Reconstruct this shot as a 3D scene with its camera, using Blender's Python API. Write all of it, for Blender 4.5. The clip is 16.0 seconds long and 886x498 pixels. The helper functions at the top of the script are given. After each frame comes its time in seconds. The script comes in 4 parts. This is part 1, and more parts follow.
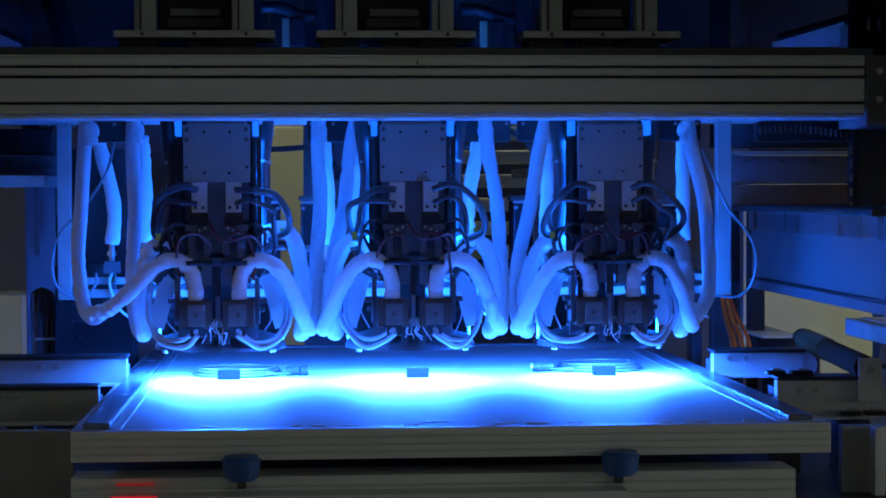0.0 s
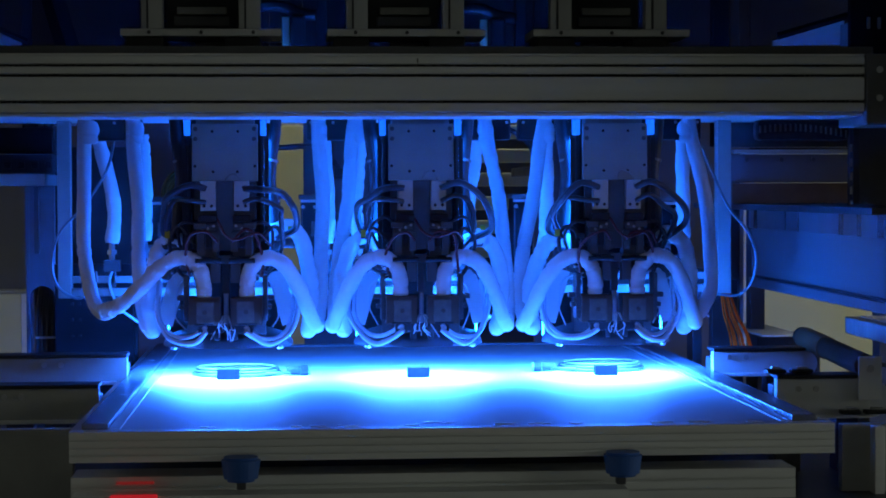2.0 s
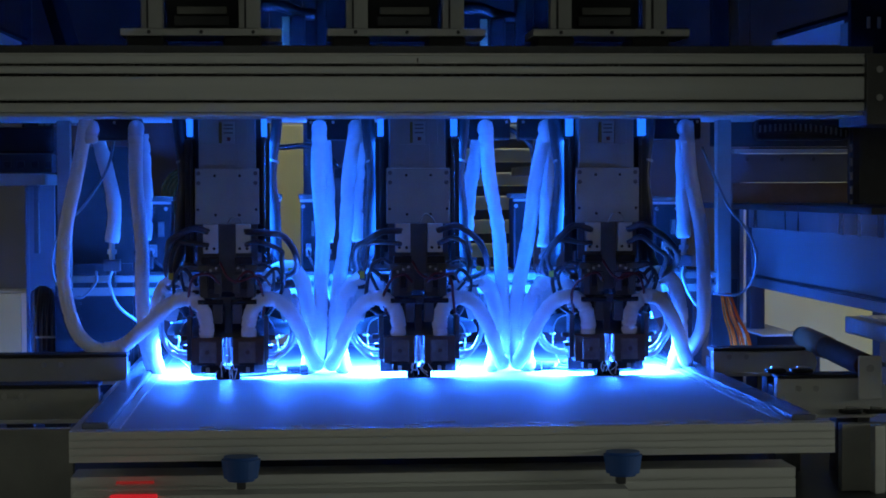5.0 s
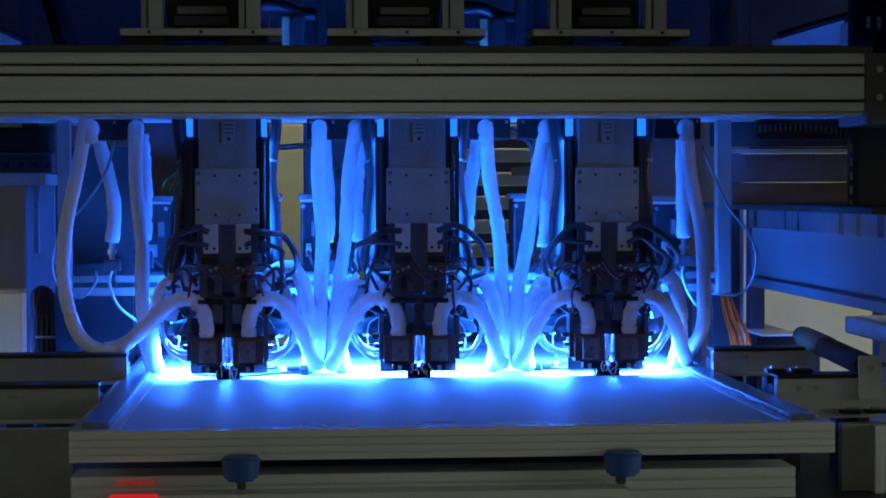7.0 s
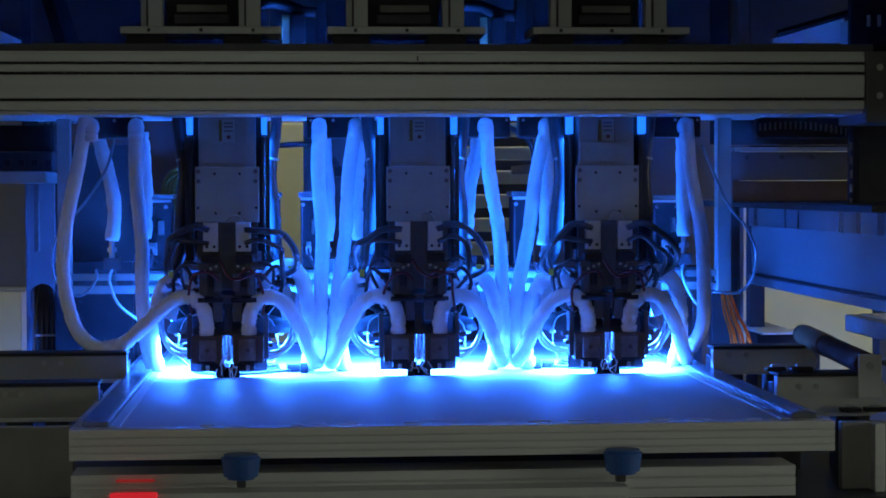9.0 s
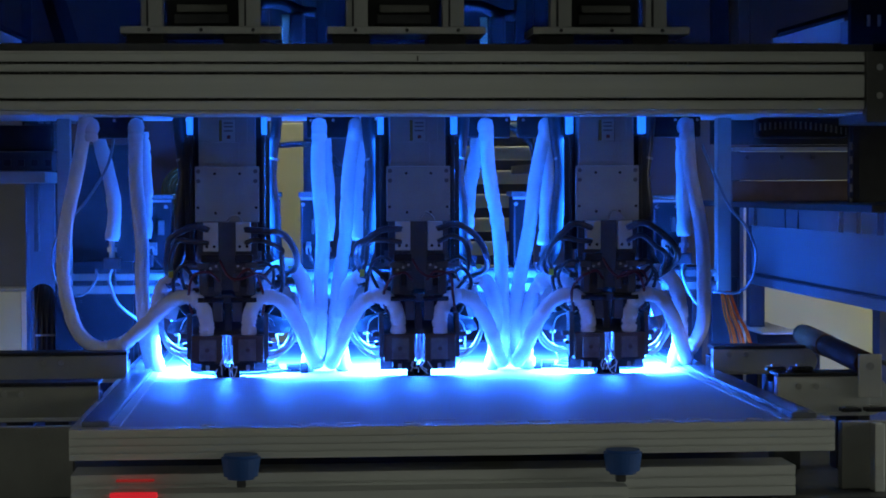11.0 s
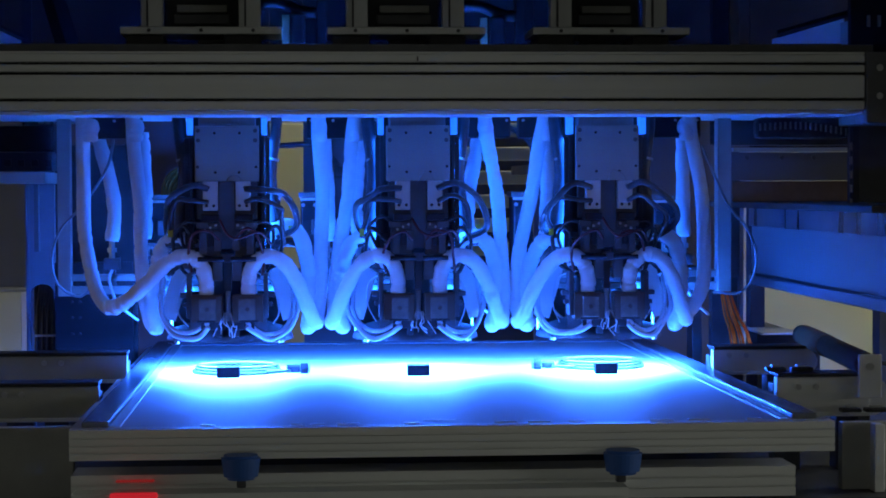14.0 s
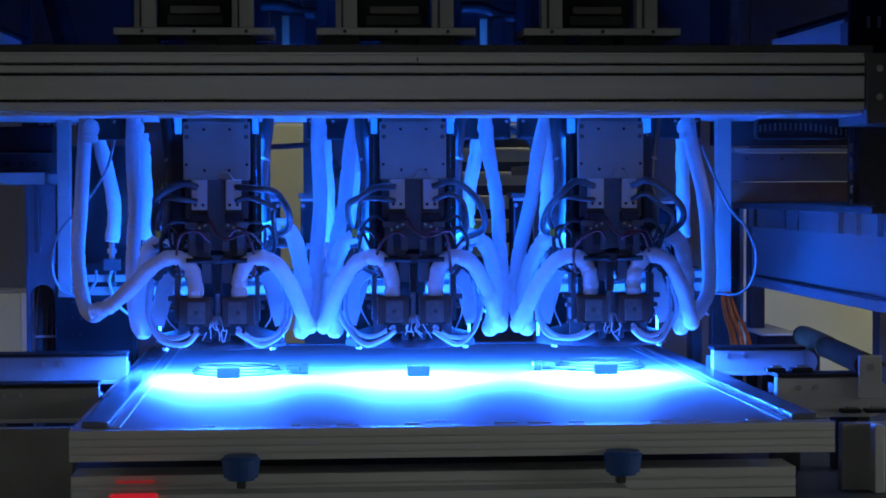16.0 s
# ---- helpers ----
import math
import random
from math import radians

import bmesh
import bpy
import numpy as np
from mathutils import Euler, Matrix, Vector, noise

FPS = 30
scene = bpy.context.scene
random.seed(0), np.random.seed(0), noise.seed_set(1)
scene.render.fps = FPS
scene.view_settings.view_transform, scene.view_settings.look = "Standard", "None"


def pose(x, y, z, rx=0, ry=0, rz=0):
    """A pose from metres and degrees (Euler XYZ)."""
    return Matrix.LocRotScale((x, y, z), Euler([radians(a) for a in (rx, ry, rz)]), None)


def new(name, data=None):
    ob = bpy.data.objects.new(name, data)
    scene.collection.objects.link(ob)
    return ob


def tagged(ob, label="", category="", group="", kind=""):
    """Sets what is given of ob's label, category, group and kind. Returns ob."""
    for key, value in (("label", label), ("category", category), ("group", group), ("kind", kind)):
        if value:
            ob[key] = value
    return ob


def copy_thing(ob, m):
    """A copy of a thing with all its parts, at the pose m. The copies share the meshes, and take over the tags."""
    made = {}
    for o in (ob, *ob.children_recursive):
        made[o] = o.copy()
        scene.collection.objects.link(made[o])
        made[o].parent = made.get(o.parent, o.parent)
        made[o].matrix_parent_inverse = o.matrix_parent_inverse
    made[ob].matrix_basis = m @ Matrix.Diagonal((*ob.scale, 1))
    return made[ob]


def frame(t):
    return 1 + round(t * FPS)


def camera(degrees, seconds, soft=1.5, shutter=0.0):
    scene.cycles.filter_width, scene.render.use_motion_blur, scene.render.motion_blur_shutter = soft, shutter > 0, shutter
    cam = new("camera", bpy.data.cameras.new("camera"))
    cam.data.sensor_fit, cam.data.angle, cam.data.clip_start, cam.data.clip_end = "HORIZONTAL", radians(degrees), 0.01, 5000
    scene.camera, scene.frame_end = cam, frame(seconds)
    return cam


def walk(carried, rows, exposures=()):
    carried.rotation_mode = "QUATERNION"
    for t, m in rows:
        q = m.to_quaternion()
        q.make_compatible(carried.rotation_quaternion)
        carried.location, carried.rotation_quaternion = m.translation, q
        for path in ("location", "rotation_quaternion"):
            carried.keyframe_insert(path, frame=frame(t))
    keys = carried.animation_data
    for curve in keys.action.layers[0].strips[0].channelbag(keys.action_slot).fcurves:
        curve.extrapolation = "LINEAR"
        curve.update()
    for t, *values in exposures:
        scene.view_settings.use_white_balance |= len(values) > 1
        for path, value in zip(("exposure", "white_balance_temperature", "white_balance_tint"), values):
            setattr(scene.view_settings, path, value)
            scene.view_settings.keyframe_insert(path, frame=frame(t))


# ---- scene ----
cam = camera(25.252, 16.0, soft=1.8)
CAMERA_ROWS = [
    (0.0, pose(-0.1964, -3.3000, 1.2125, 88.3632, 0.2302, -4.1328)),
    (0.5, pose(-0.1964, -3.3000, 1.2125, 88.3632, 0.2302, -4.1328)),
    (1.0, pose(-0.1964, -3.3000, 1.2125, 88.3468, 0.2302, -4.1328)),
    (1.5, pose(-0.1964, -3.3000, 1.2125, 88.3386, 0.2302, -4.1328)),
    (2.0, pose(-0.1964, -3.3000, 1.2125, 88.3222, 0.2302, -4.1328)),
    (2.5, pose(-0.1964, -3.3000, 1.2125, 88.3255, 0.2302, -4.1328)),
    (3.0, pose(-0.1964, -3.3000, 1.2125, 88.3353, 0.2302, -4.1328)),
    (3.5, pose(-0.1964, -3.3000, 1.2125, 88.3304, 0.2302, -4.1328)),
    (4.0, pose(-0.1964, -3.3000, 1.2125, 88.3222, 0.2302, -4.1328)),
    (6.5, pose(-0.1964, -3.3000, 1.2125, 88.3059, 0.2302, -4.1328)),
    (7.0, pose(-0.1964, -3.3000, 1.2125, 88.3091, 0.2302, -4.1328)),
    (7.5, pose(-0.1964, -3.3000, 1.2125, 88.2928, 0.2302, -4.1328)),
    (8.0, pose(-0.1964, -3.3000, 1.2125, 88.2731, 0.2302, -4.1328)),
    (8.5, pose(-0.1964, -3.3000, 1.2125, 88.2731, 0.2302, -4.1328)),
    (9.0, pose(-0.1964, -3.3000, 1.2125, 88.2568, 0.2302, -4.1328)),
    (11.5, pose(-0.1964, -3.3000, 1.2125, 88.2535, 0.2302, -4.1328)),
    (12.0, pose(-0.1964, -3.3000, 1.2125, 88.2649, 0.2302, -4.1328)),
    (14.0, pose(-0.1964, -3.3000, 1.2125, 88.2649, 0.2302, -4.1328)),
    (14.5, pose(-0.1964, -3.3000, 1.2125, 88.2699, 0.2302, -4.1328)),
    (15.0, pose(-0.1964, -3.3000, 1.2125, 88.2731, 0.2302, -4.1328)),
    (15.5, pose(-0.1964, -3.3000, 1.2125, 88.2780, 0.2302, -4.1328)),
    (16.0, pose(-0.1964, -3.3000, 1.2125, 88.2895, 0.2302, -4.1328)),
]
EXPOSURES = [(0.0, -0.2, 6150, 6), (1.5, -0.22, 6150, 6), (3.0, -0.34, 6250, 5), (3.6, -0.22, 6300, 4), (4.2, -0.08, 6400, 4), (6.2, 0.25, 6450, 4), (12.8, 0.28, 6350, 7), (13.6, 0.08, 6350, 9), (14.5, 0.02, 6100, 14), (15.5, 0.02, 6000, 15), (16.0, 0.0, 6000, 15)]
walk(cam, CAMERA_ROWS, EXPOSURES)

# ---- light: a dim hall, added ceiling tubes and windows, and the blue lamps of the machine ----
world = bpy.data.worlds.new("hall_air")
scene.world = world
world.use_nodes = True
world.node_tree.nodes["Background"].inputs[0].default_value = (0.5, 0.55, 0.6, 1)
world.node_tree.nodes["Background"].inputs[1].default_value = 0.01
BLUE = (0.013, 0.136, 1.0)
LAMP_TINT = (0.029, 0.15, 1.0)
LAMP_POWER = 570.0
ADDED_RIM_POWER = 85.0
BAR_POWER = 1.6
STRIP_POWER = 30.0
ADDED_WINDOW_POWER = 1.5
ADDED_SIDE_POWERS = (7.0, 21.0)


def hall_lamp(x, y, z, sx, sy, power):
    lamp = bpy.data.lights.new("hall_light", "AREA")
    lamp.shape, lamp.size, lamp.size_y, lamp.energy = "RECTANGLE", sx, sy, power
    lamp.color = (0.98, 1.0, 0.87)
    ob = new("hall_light", lamp)
    ob.matrix_world = pose(x, y, z)
    return ob


# ---- materials ----
def material(name, color, rough=0.5, metal=0.0, vary=0.15, scale=30.0, bump=0.1, stretch=(1, 1, 1), fine=300.0, island=0.0):
    m = bpy.data.materials.new(name)
    m.use_nodes = True
    nt = m.node_tree
    n, l = nt.nodes, nt.links
    b = n["Principled BSDF"]
    b.inputs["Roughness"].default_value, b.inputs["Metallic"].default_value = rough, metal
    co = n.new("ShaderNodeTexCoord")
    mp = n.new("ShaderNodeMapping")
    mp.inputs["Scale"].default_value = stretch
    l.new(co.outputs["Object"], mp.inputs["Vector"])
    big, small = n.new("ShaderNodeTexNoise"), n.new("ShaderNodeTexNoise")
    for t, s in ((big, scale), (small, fine)):
        t.inputs["Scale"].default_value, t.inputs["Detail"].default_value = s, 4
        l.new(mp.outputs["Vector"], t.inputs["Vector"])
    mix = n.new("ShaderNodeMix")
    mix.data_type = "RGBA"
    dark = [c * (1 - vary) for c in color]
    light = [min(1, c * (1 + vary)) for c in color]
    mix.inputs[6].default_value, mix.inputs[7].default_value = (*dark, 1), (*light, 1)
    add = n.new("ShaderNodeMath")
    add.operation, add.use_clamp = "MULTIPLY_ADD", True
    l.new(small.outputs["Fac"], add.inputs[0])
    add.inputs[1].default_value = 0.4
    l.new(big.outputs["Fac"], add.inputs[2])
    rm = n.new("ShaderNodeMapRange")
    rm.inputs[1].default_value, rm.inputs[2].default_value = 0.4, 1.0
    l.new(add.outputs[0], rm.inputs[0])
    l.new(rm.outputs[0], mix.inputs[0])
    l.new(mix.outputs[2], b.inputs["Base Color"])
    rr = n.new("ShaderNodeMapRange")
    rr.inputs[3].default_value, rr.inputs[4].default_value = max(0.05, rough - 0.1), min(1, rough + 0.12)
    l.new(big.outputs["Fac"], rr.inputs[0])
    l.new(rr.outputs[0], b.inputs["Roughness"])
    if bump:
        bp = n.new("ShaderNodeBump")
        bp.inputs["Strength"].default_value, bp.inputs["Distance"].default_value = bump, 0.002
        l.new(small.outputs["Fac"], bp.inputs["Height"])
        l.new(bp.outputs["Normal"], b.inputs["Normal"])
    return m


def glow(name, color, power):
    m = bpy.data.materials.new(name)
    m.use_nodes = True
    b = m.node_tree.nodes["Principled BSDF"]
    b.inputs["Base Color"].default_value = (0.08, 0.08, 0.08, 1)
    b.inputs["Emission Color"].default_value = (*color, 1)
    b.inputs["Emission Strength"].default_value = power
    return m


ALU = material("anodised_aluminium", (0.66, 0.67, 0.65), 0.42, 0.25, 0.1, 8, 0.06, (0.3, 6, 6))
ALU_LIGHT = material("bright_aluminium", (0.6, 0.61, 0.6), 0.38, 0.5, 0.1, 10, 0.05, (1, 1, 0.3))
GREY_PLATE = material("grey_painted_plate", (0.33, 0.33, 0.31), 0.5, 0.25, 0.12, 20, 0.06)
WHITE_PAINT = material("white_painted_steel", (0.68, 0.68, 0.66), 0.45, 0.0, 0.08, 12, 0.05)
CREAM = material("cream_painted_steel", (0.6, 0.57, 0.33), 0.55, 0.0, 0.08, 6, 0.05)
BLACK = material("black_plastic", (0.02, 0.02, 0.022), 0.45, 0.0, 0.3, 40, 0.1)
MATT_BLACK = material("matt_black_plastic", (0.006, 0.006, 0.0065), 0.8, 0.0, 0.3, 40, 0.1)
DARK_GREY = material("dark_grey_plate", (0.11, 0.11, 0.107), 0.5, 0.2, 0.2, 30, 0.08)
DARK = material("dark_steel", (0.085, 0.087, 0.093), 0.42, 0.5, 0.25, 25, 0.08)
CHARCOAL = material("charcoal_painted_panel", (0.045, 0.047, 0.052), 0.5, 0.1, 0.25, 7, 0.06)
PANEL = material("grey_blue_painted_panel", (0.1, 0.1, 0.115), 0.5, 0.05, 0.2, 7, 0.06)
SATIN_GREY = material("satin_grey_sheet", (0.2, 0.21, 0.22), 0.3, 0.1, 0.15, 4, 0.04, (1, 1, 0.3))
# black paint, also standing for shade on the back panel and side column
SHADE_BLACK = material("black_paint_and_shade", (0.018, 0.018, 0.021), 0.6, 0.0, 0.3, 6, 0.05)
SLATE = material("slate_painted_column", (0.27, 0.27, 0.26), 0.5, 0.2, 0.14, 18, 0.06)
BRONZE_PLATE = material("worn_bronze_plate", (0.19, 0.145, 0.12), 0.5, 0.3, 0.3, 60, 0.12)
BROWN = material("bronze_block", (0.11, 0.07, 0.05), 0.45, 0.3, 0.2, 40, 0.08)
FOAM = material("white_foam_sleeve", (0.82, 0.82, 0.82), 0.75, 0.0, 0.08, 22, 0.22, (1, 1, 1), 140)
RUBBER = material("black_cable_rubber", (0.045, 0.045, 0.05), 0.32, 0.0, 0.3, 60, 0.1)
CLEAR_TUBE = material("milky_air_tube", (0.62, 0.66, 0.7), 0.3, 0.0, 0.1, 40, 0.05)
WHITE_WIRE = material("white_wire_sheath", (0.8, 0.8, 0.8), 0.5, 0.0, 0.08, 60, 0.05)
TRAY_WHITE = material("white_tray_board", (0.5, 0.5, 0.5), 0.6, 0.0, 0.05, 5, 0.05)
SCREW = material("bolt_steel", (0.5, 0.5, 0.5), 0.3, 0.9, 0.15, 60, 0.05)
BLUE_PLASTIC = material("blue_plastic", (0.03, 0.1, 0.36), 0.45, 0.0, 0.12, 30, 0.06)
RED_WIRE = material("dark_red_tube", (0.12, 0.02, 0.02), 0.35, 0.0, 0.2, 60, 0.05)
ORANGE = material("orange_wire", (0.8, 0.085, 0.006), 0.6, 0.0, 0.2, 60, 0.05)
YELLOW = material("yellow_tag", (0.6, 0.5, 0.05), 0.5, 0.0, 0.1, 50, 0.05)
OCHRE = material("ochre_label", (0.16, 0.13, 0.02), 0.6, 0.0, 0.1, 50, 0.05)
WORN_STEEL = material("worn_grey_steel", (0.42, 0.4, 0.36), 0.5, 0.25, 0.35, 25, 0.2)
TEAL = material("teal_plastic", (0.02, 0.2, 0.16), 0.5, 0.0, 0.1, 40, 0.05)
GLOSS_STRIP = material("glossy_dark_edge", (0.16, 0.17, 0.19), 0.22, 0.3, 0.35, 30, 0.15)
BAND = material("brushed_steel_band", (0.3, 0.31, 0.33), 0.28, 0.7, 0.35, 5, 0.06, (1, 3, 0.15))
# black rubber with the warm hall light put into its colour
ROLLER = material("black_rubber_warm_lit", (0.05, 0.022, 0.008), 0.6, 0.0, 0.2, 40, 0.06)
COPPER = material("brown_rubber_sleeve", (0.17, 0.075, 0.032), 0.55, 0.0, 0.3, 60, 0.1)
FLOOR = material("grey_hall_floor", (0.12, 0.12, 0.12), 0.5, 0.0, 0.15, 3, 0.05)
WALL = material("hall_wall_paint", (0.28, 0.28, 0.26), 0.7, 0.0, 0.06, 2, 0.05)
for m, v in ((MATT_BLACK, 0.08), (SHADE_BLACK, 0.1), (CHARCOAL, 0.25), (ROLLER, 0.1), (COPPER, 0.1), (ORANGE, 0.05), (RUBBER, 0.45), (BLACK, 0.3)):
    m.node_tree.nodes["Principled BSDF"].inputs["Specular IOR Level"].default_value = v
foam = FOAM.node_tree.nodes["Principled BSDF"]
foam.inputs["Subsurface Weight"].default_value, foam.inputs["Subsurface Scale"].default_value = 0.15, 0.006
foam.inputs["Subsurface Radius"].default_value = (1.0, 1.0, 1.0)
LAMP_BLUE = glow("blue_lamp_diffuser", LAMP_TINT, LAMP_POWER)
ADDED_RIM_BLUE = glow("blue_added_rim", BLUE, ADDED_RIM_POWER)
BAR_BLUE = glow("blue_lit_bar", BLUE, BAR_POWER)
STRIP_BLUE = glow("blue_added_strip", BLUE, STRIP_POWER)
RED_REFLECTION = glow("dim_red_reflection", (1.0, 0.03, 0.03), 0.16)
RED_LED = glow("red_indicator", (1.0, 0.012, 0.03), 0.42)


# ---- mesh helpers ----
def part(name, bm, mat, parent=None, label="", smooth=False):
    me = bpy.data.meshes.new(name)
    bm.to_mesh(me)
    bm.free()
    me.materials.append(mat)
    if smooth:
        for p in me.polygons:
            p.use_smooth = True
    ob = new(name, me)
    ob.parent = parent
    if label:
        ob["label"] = label
    return ob


def thing(name, label, category, group="", at=(0, 0, 0)):
    ob = new(name)
    ob.empty_display_size = 0.05
    ob.location = at
    return tagged(ob, label, category, group)


def box(bm, x0, x1, y0, y1, z0, z1, bev=0.0015):
    r = bmesh.ops.create_cube(bm, size=1.0)
    m = Matrix.Translation(((x0 + x1) / 2, (y0 + y1) / 2, (z0 + z1) / 2)) @ Matrix.Diagonal((abs(x1 - x0), abs(y1 - y0), abs(z1 - z0), 1))
    bmesh.ops.transform(bm, matrix=m, verts=r["verts"])
    if bev:
        ed = list({e for v in r["verts"] for e in v.link_edges})
        bmesh.ops.bevel(bm, geom=ed, offset=min(bev, 0.3 * min(abs(x1 - x0), abs(y1 - y0), abs(z1 - z0))), segments=2, affect="EDGES", profile=0.6)
    return bm


def boxes(*rows, bev=0.0015):
    bm = bmesh.new()
    for r in rows:
        box(bm, *r, bev=bev)
    return bm


def rod(bm, p, q, r, seg=16, r2=None):
    p, q = Vector(p), Vector(q)
    d = q - p
    m = Matrix.Translation((p + q) / 2) @ d.to_track_quat("Z", "Y").to_matrix().to_4x4()
    bmesh.ops.create_cone(bm, cap_ends=True, segments=seg, radius1=r, radius2=r if r2 is None else r2, depth=d.length, matrix=m)
    return bm


def path_points(pts, steps=8):
    """A smooth line through the points."""
    pts = [Vector(p) for p in pts]
    ext = [pts[0] * 2 - pts[1], *pts, pts[-1] * 2 - pts[-2]]
    out = []
    for i in range(1, len(ext) - 2):
        a, b, c, d = ext[i - 1:i + 3]
        for k in range(steps):
            t = k / steps
            out.append(0.5 * (2 * b + (c - a) * t + (2 * a - 5 * b + 4 * c - d) * t * t + (3 * b - a - 3 * c + d) * t ** 3))
    out.append(pts[-1])
    return out


def tube(bm, pts, r, seg=12, steps=8, wrinkle=0.0, seed=0):
    line = path_points(pts, steps)
    rng = random.Random(seed)
    rings = []
    side = None
    for i, p in enumerate(line):
        d = (line[min(i + 1, len(line) - 1)] - line[max(i - 1, 0)]).normalized()
        if side is None:
            side = d.orthogonal().normalized()
        side = (side - d * side.dot(d)).normalized()
        up = d.cross(side)
        rr = r * (1 + wrinkle * 0.5 * (math.sin(0.55 * i + seed) + 0.6 * math.sin(1.3 * i + 2.1 * seed)))
        if wrinkle > 0.015 and rng.random() < 0.5 * min(wrinkle, 0.16) + 0.05:
            rr *= 0.9 - 0.5 * min(wrinkle, 0.1)
        if i in (0, len(line) - 1):
            rr *= 0.9
        rings.append([bm.verts.new(p + (side * math.cos(a) + up * math.sin(a)) * rr * (1 + wrinkle * 0.5 * (rng.random() - 0.5)))
                      for a in [2 * math.pi * k / seg for k in range(seg)]])
    for a, b in zip(rings, rings[1:]):
        for k in range(seg):
            bm.faces.new((a[k], a[(k + 1) % seg], b[(k + 1) % seg], b[k]))
    bm.faces.new(rings[0][::-1])
    bm.faces.new(rings[-1])
    return bm


def profile_x(bm, x0, x1, outline):
    """Extrudes a closed outline of (y, z) along x."""
    a = [bm.verts.new((x0, y, z)) for y, z in outline]
    b = [bm.verts.new((x1, y, z)) for y, z in outline]
    n = len(outline)
    for k in range(n):
        bm.faces.new((a[k], a[(k + 1) % n], b[(k + 1) % n], b[k]))
    bm.faces.new(a[::-1])
    bm.faces.new(b)
    bmesh.ops.recalc_face_normals(bm, faces=bm.faces)
    return bm


def grooved(y_front, y_back, z0, z1, grooves, depth=0.006):
    """Outline of an extrusion whose front has grooves (from, to) as shares of its height."""
    o = [(y_front, z0)]
    for a, b in grooves:
        za, zb = z0 + (z1 - z0) * a, z0 + (z1 - z0) * b
        o += [(y_front, za), (y_front + depth, za), (y_front + depth, zb), (y_front, zb)]
    return o + [(y_front, z1), (y_back, z1), (y_back, z0)]


def bolt(name, parent, p, r=0.004, mat=None, axis=(0, -1, 0), h=0.003):
    bm = bmesh.new()
    p = Vector(p)
    rod(bm, p, p + Vector(axis) * h, r, 12)
    return part(name, bm, mat or SCREW, parent)


# ---- hall assumed round the machine: floor, walls, ceiling ----
def hall():
    tagged(part("floor", boxes((-4, 4, -6, 4, -0.1, 0), bev=0), FLOOR), "grey painted concrete floor of the hall", "floor", kind="structure")
    for nm, r in (("wall_north", (-4, 4, 3.4, 3.6, 0, 3.2)), 
                  ):
        tagged(part(nm, boxes(r, bev=0), WALL), "pale painted wall of the factory hall", "wall", kind="structure")
    # the wall behind the camera, with a broad window added for front light
    for r in ((-4, -1.6, -6.2, -6.0, 0, 3.2), (1.6, 4, -6.2, -6.0, 0, 3.2), (-1.6, 1.6, -6.2, -6.0, 0, 0.9), (-1.6, 1.6, -6.2, -6.0, 2.2, 3.2)):
        tagged(part("wall_south", boxes(r, bev=0), WALL), "unseen pale painted wall of the factory hall with an added window", "wall", kind="structure")
    w = tagged(new("added_window_1"), "broad window added out of view in the hall wall", "window", kind="structure")
    part("added_window_frame", boxes((-1.6, 1.6, -6.14, -6.06, 0.9, 0.95), (-1.6, 1.6, -6.14, -6.06, 2.15, 2.2), (-1.6, -1.55, -6.14, -6.06, 0.95, 2.15), (1.55, 1.6, -6.14, -6.06, 0.95, 2.15), (-0.025, 0.025, -6.14, -6.06, 0.95, 2.15)), WHITE_PAINT, w)
    # unseen side windows, added to light the beam and the conveyors
    for s, nm, wn, power in ((-1, "wall_west", "added_window_2", ADDED_SIDE_POWERS[0]), (1, "wall_east", "added_window_3", ADDED_SIDE_POWERS[1])):
        a, b = sorted((s * 4.0, s * 4.2))
        for r in ((a, b, -6, -3.2, 0, 3.2), (a, b, -1.2, 3.4, 0, 3.2), (a, b, -3.2, -1.2, 0, 1.0), (a, b, -3.2, -1.2, 1.9, 3.2)):
            tagged(part(nm, boxes(r, bev=0), WALL), "unseen pale painted side wall of the hall with an added window", "wall", kind="structure")
        w = tagged(new(wn), "window added out of view in the side wall of the hall", "window", kind="structure")
        a, b = sorted((s * 4.06, s * 4.14))
        part("added_window_frame", boxes((a, b, -3.2, -1.2, 1.0, 1.05), (a, b, -3.2, -1.2, 1.85, 1.9), (a, b, -3.2, -3.15, 1.05, 1.85), (a, b, -1.25, -1.2, 1.05, 1.85)), WHITE_PAINT, w)
        ob = hall_lamp(0, 0, 0, 0.78, 1.88, power)
        ob.matrix_world = pose(s * 4.04, -2.2, 1.45, 0, s * 90, 0)
    front_fill = hall_lamp(0, -6.04, 1.55, 3.0, 1.1, ADDED_WINDOW_POWER)
    front_fill.matrix_world = pose(0, -6.04, 1.55, 90, 0, 0)
    tagged(part("ceiling", boxes((-4.2, 4.2, -6.2, 3.6, 3.2, 3.3), bev=0), WALL), "pale ceiling of the factory hall", "ceiling", kind="structure")
    # unseen ceiling lights, added where the housings and cabinets need hall light
    for x, y, z, power in ((0.0, -3.6, 3.19, 2.0), (2.15, -0.4, 2.3, 32.0), (-2.0, 0.2, 2.3, 18.0), (0.1, 1.58, 3.19, 42.0)):
        t = thing("added_ceiling_light", "long white ceiling light added out of view under the hall ceiling", "ceiling light", "hall ceiling lights", (x, y, z))
        if z < 3:
            for q in (-0.5, 0.5):
                part("rod", rod(bmesh.new(), (q, 0, 0), (q, 0, 3.2 - z), 0.006, 8), DARK, t)
